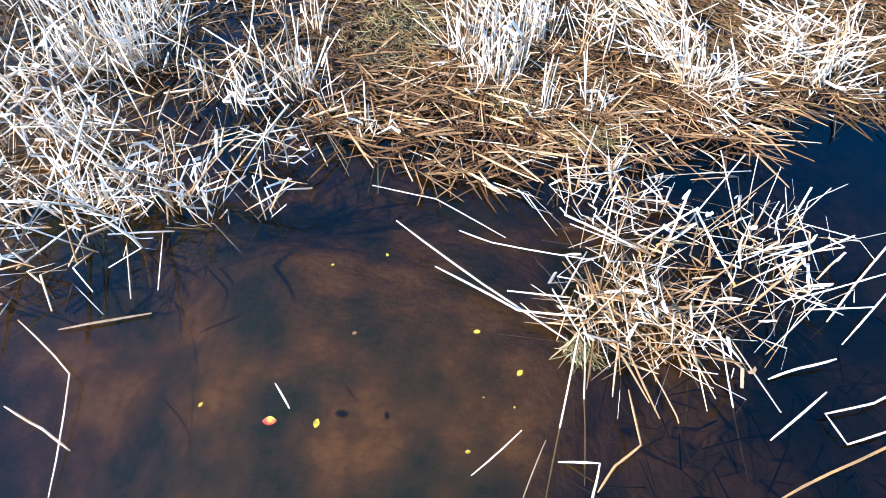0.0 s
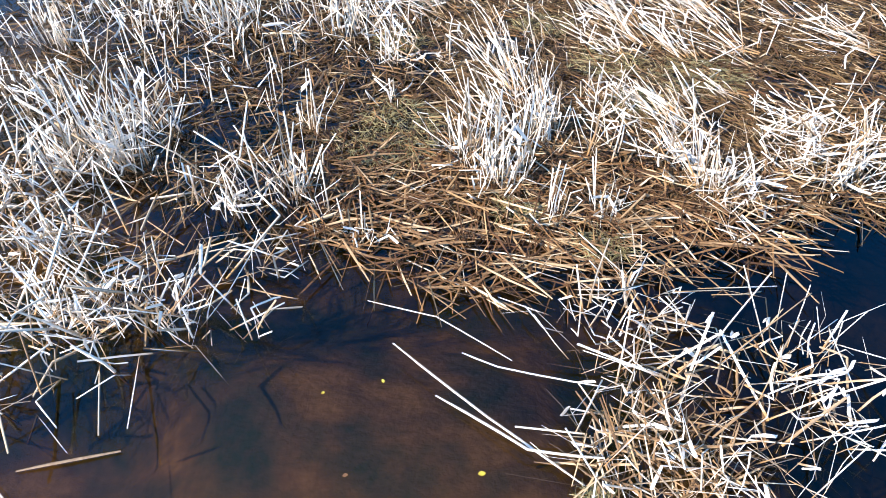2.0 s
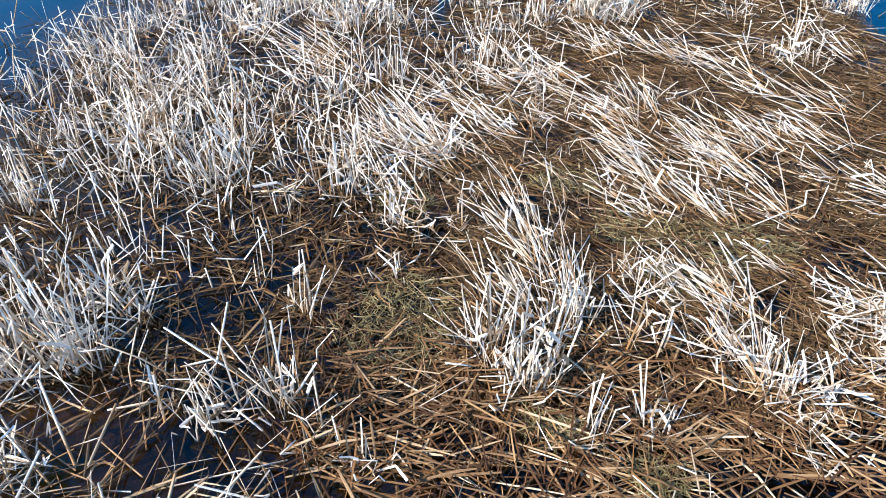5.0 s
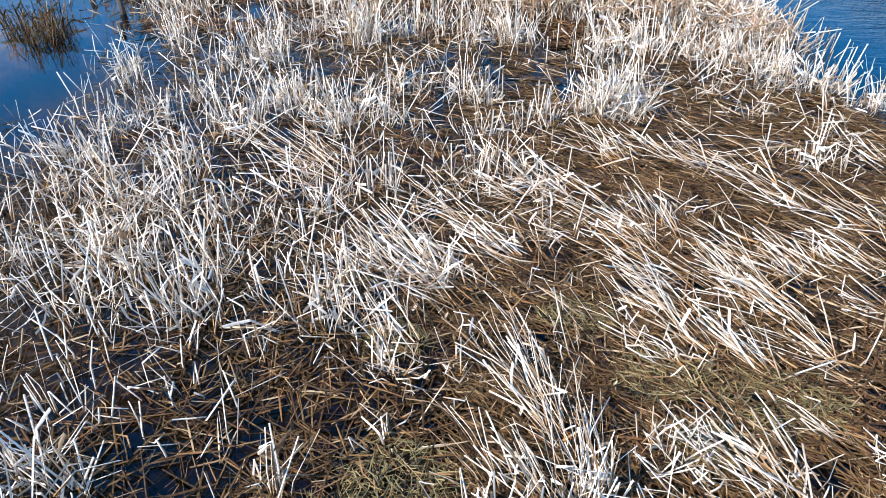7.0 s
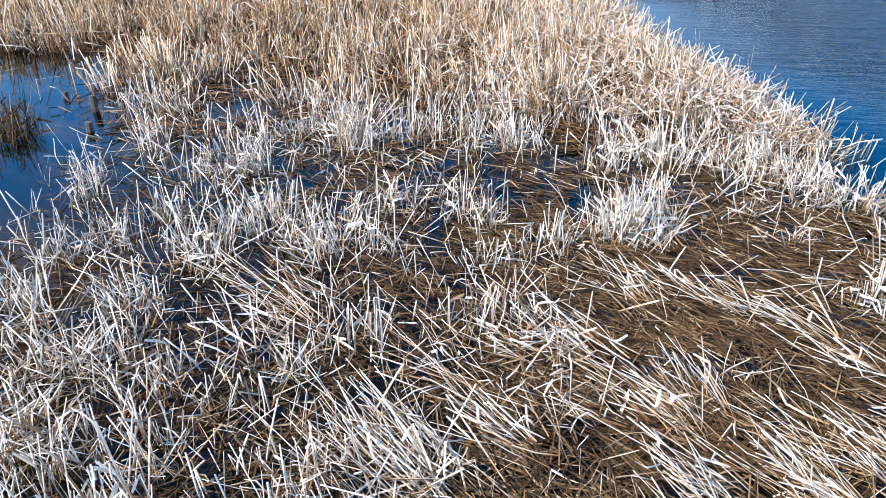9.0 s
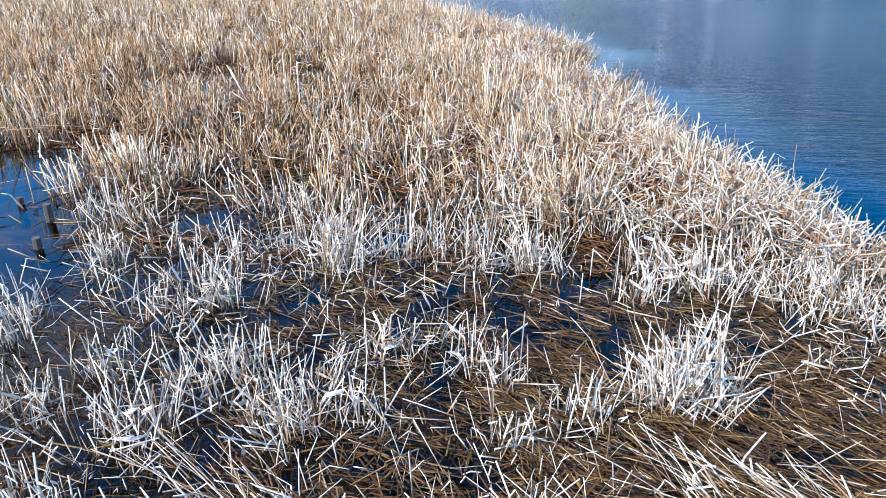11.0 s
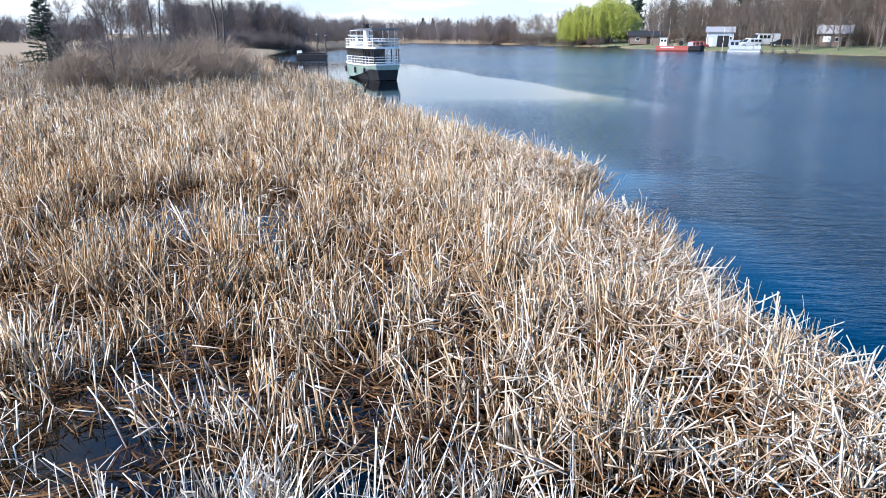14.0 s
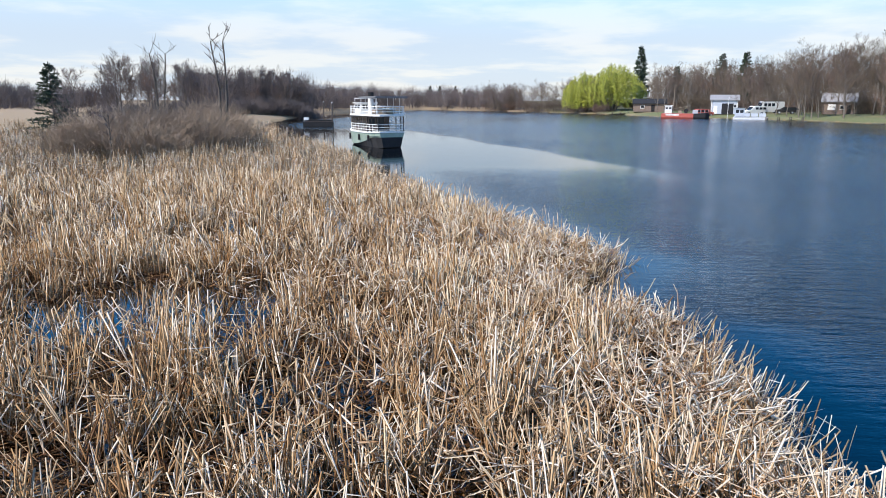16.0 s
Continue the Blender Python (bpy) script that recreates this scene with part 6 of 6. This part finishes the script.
# dark upright reeds in the side pool
for x, y, n, h in ((-7.6, 14.2, 75, 0.8), (-7.3, 13.6, 60, 0.7), (-8.0, 14.0, 50, 0.75), (-10.8, 19.6, 50, 0.9), (-11.6, 19.2, 50, 0.9)):
    reed_clump(x, y, 0.3, 0.25, n, h, "stand", tilt=0.14, label="upright brown reeds standing in a side pool")


def reed_stick(points, width, label):
    """One long stem through a few places."""
    bm = bmesh.new()
    rings = []
    fine = [Vector(points[0])]
    for a, b in zip(points, points[1:]):
        a, b = Vector(a), Vector(b)
        bow = Vector((N(0, 0.008), N(0, 0.008), N(0, 0.006))) * (b - a).length
        fine += [a.lerp(b, 0.33) + bow, a.lerp(b, 0.67) + bow * U(0.6, 1.3), b]
    points = fine
    for i, p in enumerate(points):
        p = Vector(p)
        d = (Vector(points[min(i + 1, len(points) - 1)]) - Vector(points[max(i - 1, 0)])).normalized()
        s = d.cross(Vector((0, 0, 1))).normalized()
        u = s.cross(d)
        w = width * 0.62 * (1.0 if 0 < i < len(points) - 1 else 0.6)
        rings.append([bm.verts.new(p + s * w * a + u * w * b) for a, b in ((-0.5, 0), (0, 0.3), (0.5, 0), (0, -0.3))])
    for r0, r1 in zip(rings, rings[1:]):
        for k in range(4):
            bm.faces.new((r0[k], r0[(k + 1) % 4], r1[(k + 1) % 4], r1[k]))
    bm.faces.new(rings[0][::-1]); bm.faces.new(rings[-1])
    me = bpy.data.meshes.new("floating_reed")
    bm.to_mesh(me); bm.free()
    at = me.attributes.new("along", "FLOAT", "POINT")
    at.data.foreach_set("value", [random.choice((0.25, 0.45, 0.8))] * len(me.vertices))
    me.materials.append(M_DRY_ONE)
    return tagged(new("floating_reed", me), label, "reed", "floating reeds")


STICK, BROKEN = "single pale reed lying on the still water", "broken white reed bent at sharp angles over the water"
reed_stick([(-2.2, 2.19, 0.02), (-1.6, 2.37, 0.02)], 0.032, "flat straw-coloured reed blade floating on blue water")
reed_stick([(-2.48, 2.22, 0.06), (-1.94, 1.85, 0.10), (-1.79, 1.05, 0.02)], 0.018, BROKEN)
reed_stick([(-2.3, 1.62, 0.05), (-2.0, 1.5, 0.04), (-1.79, 1.39, 0.01)], 0.025, BROKEN)
reed_stick([(-0.62, 1.93, 0.015), (-0.49, 1.77, 0.015)], 0.02, "short white reed stub floating alone")
reed_stick([(0.03, 3.21, 0.16), (0.7, 2.75, 0.1), (1.3, 2.38, 0.05)], 0.026, STICK)
reed_stick([(0.35, 2.9, 0.05), (0.95, 2.55, 0.12), (1.4, 2.5, 0.2)], 0.028, BROKEN)
reed_stick([(-0.22, 3.62, 0.05), (0.3, 3.5, 0.08), (0.85, 3.22, 0.02)], 0.016, STICK)
reed_stick([(0.5, 3.25, 0.03), (0.75, 3.16, 0.03), (1.5, 3.05, 0.05)], 0.018, STICK)
reed_stick([(1.36, 2.43, 0.15), (1.28, 2.0, 0.06), (1.16, 1.35, -0.14)], 0.018, STICK)
reed_stick([(1.4, 2.4, 0.1), (1.4, 2.0, 0.0), (1.42, 1.5, -0.2)], 0.016, STICK)
reed_stick([(1.75, 2.35, 0.1), (1.98, 1.92, 0.02), (2.1, 1.62, -0.15)], 0.018, STICK)
reed_stick([(2.3, 2.5, 0.12), (2.34, 2.1, 0.03), (2.44, 1.6, -0.16)], 0.018, STICK)
reed_stick([(1.64, 2.0, 0.2), (1.70, 1.67, 0.16), (1.55, 1.55, 0.1), (1.45, 1.4, 0.05)], 0.024, BROKEN)
reed_stick([(2.92, 2.13, 0.1), (2.55, 1.82, 0.0)], 0.024, STICK)
reed_stick([(3.05, 2.38, 0.08), (2.8, 2.3, 0.06), (2.6, 2.22, 0.03)], 0.026, BROKEN)
reed_stick([(3.75, 3.45, 0.2), (3.3, 2.95, 0.1), (3.1, 2.7, 0.0)], 0.024, STICK)
reed_stick([(3.7, 2.6, 0.05), (3.5, 2.9, 0.14), (3.15, 2.52, 0.02)], 0.02, BROKEN)
reed_stick([(3.7, 2.35, 0.12), (3.2, 2.08, 0.1), (2.9, 2.0, 0.06), (3.0, 1.82, 0.04), (3.3, 1.93, 0.1)], 0.022, BROKEN)
reed_stick([(3.6, 2.0, 0.12), (3.0, 1.7, 0.1), (2.5, 1.44, 0.04)], 0.026, STICK)
reed_stick([(1.22, 1.56, 0.05), (1.47, 1.57, 0.06), (1.4, 1.3, 0.02)], 0.022, BROKEN)
reed_stick([(3.1, 4.42, 0.02), (3.45, 4.40, 0.02)], 0.018, STICK)
reed_stick([(0.7, 1.45, 0.0), (1.0, 1.75, 0.02)], 0.016, STICK)
reed_stick([(1.0, 1.3, 0.0), (1.15, 1.7, 0.02)], 0.014, STICK)


def leaf(x, y, size, turn, material, label):
    """A small curled leaf afloat."""
    bm = bmesh.new()
    rows = []
    for i in range(6):
        u = i / 5
        w = math.sin(math.pi * min(u * 0.9 + 0.06, 1)) * 0.34
        rows.append([bm.verts.new(((u - 0.5), s * w, 0.10 * (u - 0.5) ** 2 + 0.16 * (s * w) ** 2 * 4)) for s in (-1, -0.5, 0, 0.5, 1)])
    for a, b in zip(rows, rows[1:]):
        for k in range(4):
            bm.faces.new((a[k], a[k + 1], b[k + 1], b[k]))
    geom = bmesh.ops.solidify(bm, geom=bm.faces[:], thickness=0.02)
    me = bpy.data.meshes.new("leaf")
    bm.to_mesh(me); bm.free()
    me.materials.append(material)
    ob = new("floating_leaf", me)
    ob.matrix_basis = Matrix.Translation((x, y, 0.006)) @ Matrix.Rotation(turn, 4, "Z") @ Matrix.Scale(size, 4)
    return tagged(ob, label, "leaf", "floating leaves")


leaf(-0.6, 1.68, 0.09, 0.1, M_LEAF_RED, "red and yellow leaf floating on brown water")
for x, y, s, r in ((-1.07, 1.75, 0.06, 1.0), (-0.3, 1.69, 0.1, 1.5), (-0.41, 2.88, 0.05, 0.6), (-0.02, 3.0, 0.05, 2.2), (0.67, 1.59, 0.06, 0.3), (0.68, 2.42, 0.08, 0.2), (0.98, 2.14, 0.09, 0.9), (0.95, 1.9, 0.03, 2.0), (0.75, 1.95, 0.03, 0.4)):
    leaf(x, y, s * 0.6, r, M_LEAF_YEL, "small yellow leaf floating on brown water")
leaf(-0.16, 2.34, 0.035, 0.4, M_DRY_ONE, "tiny white flake of reed afloat")
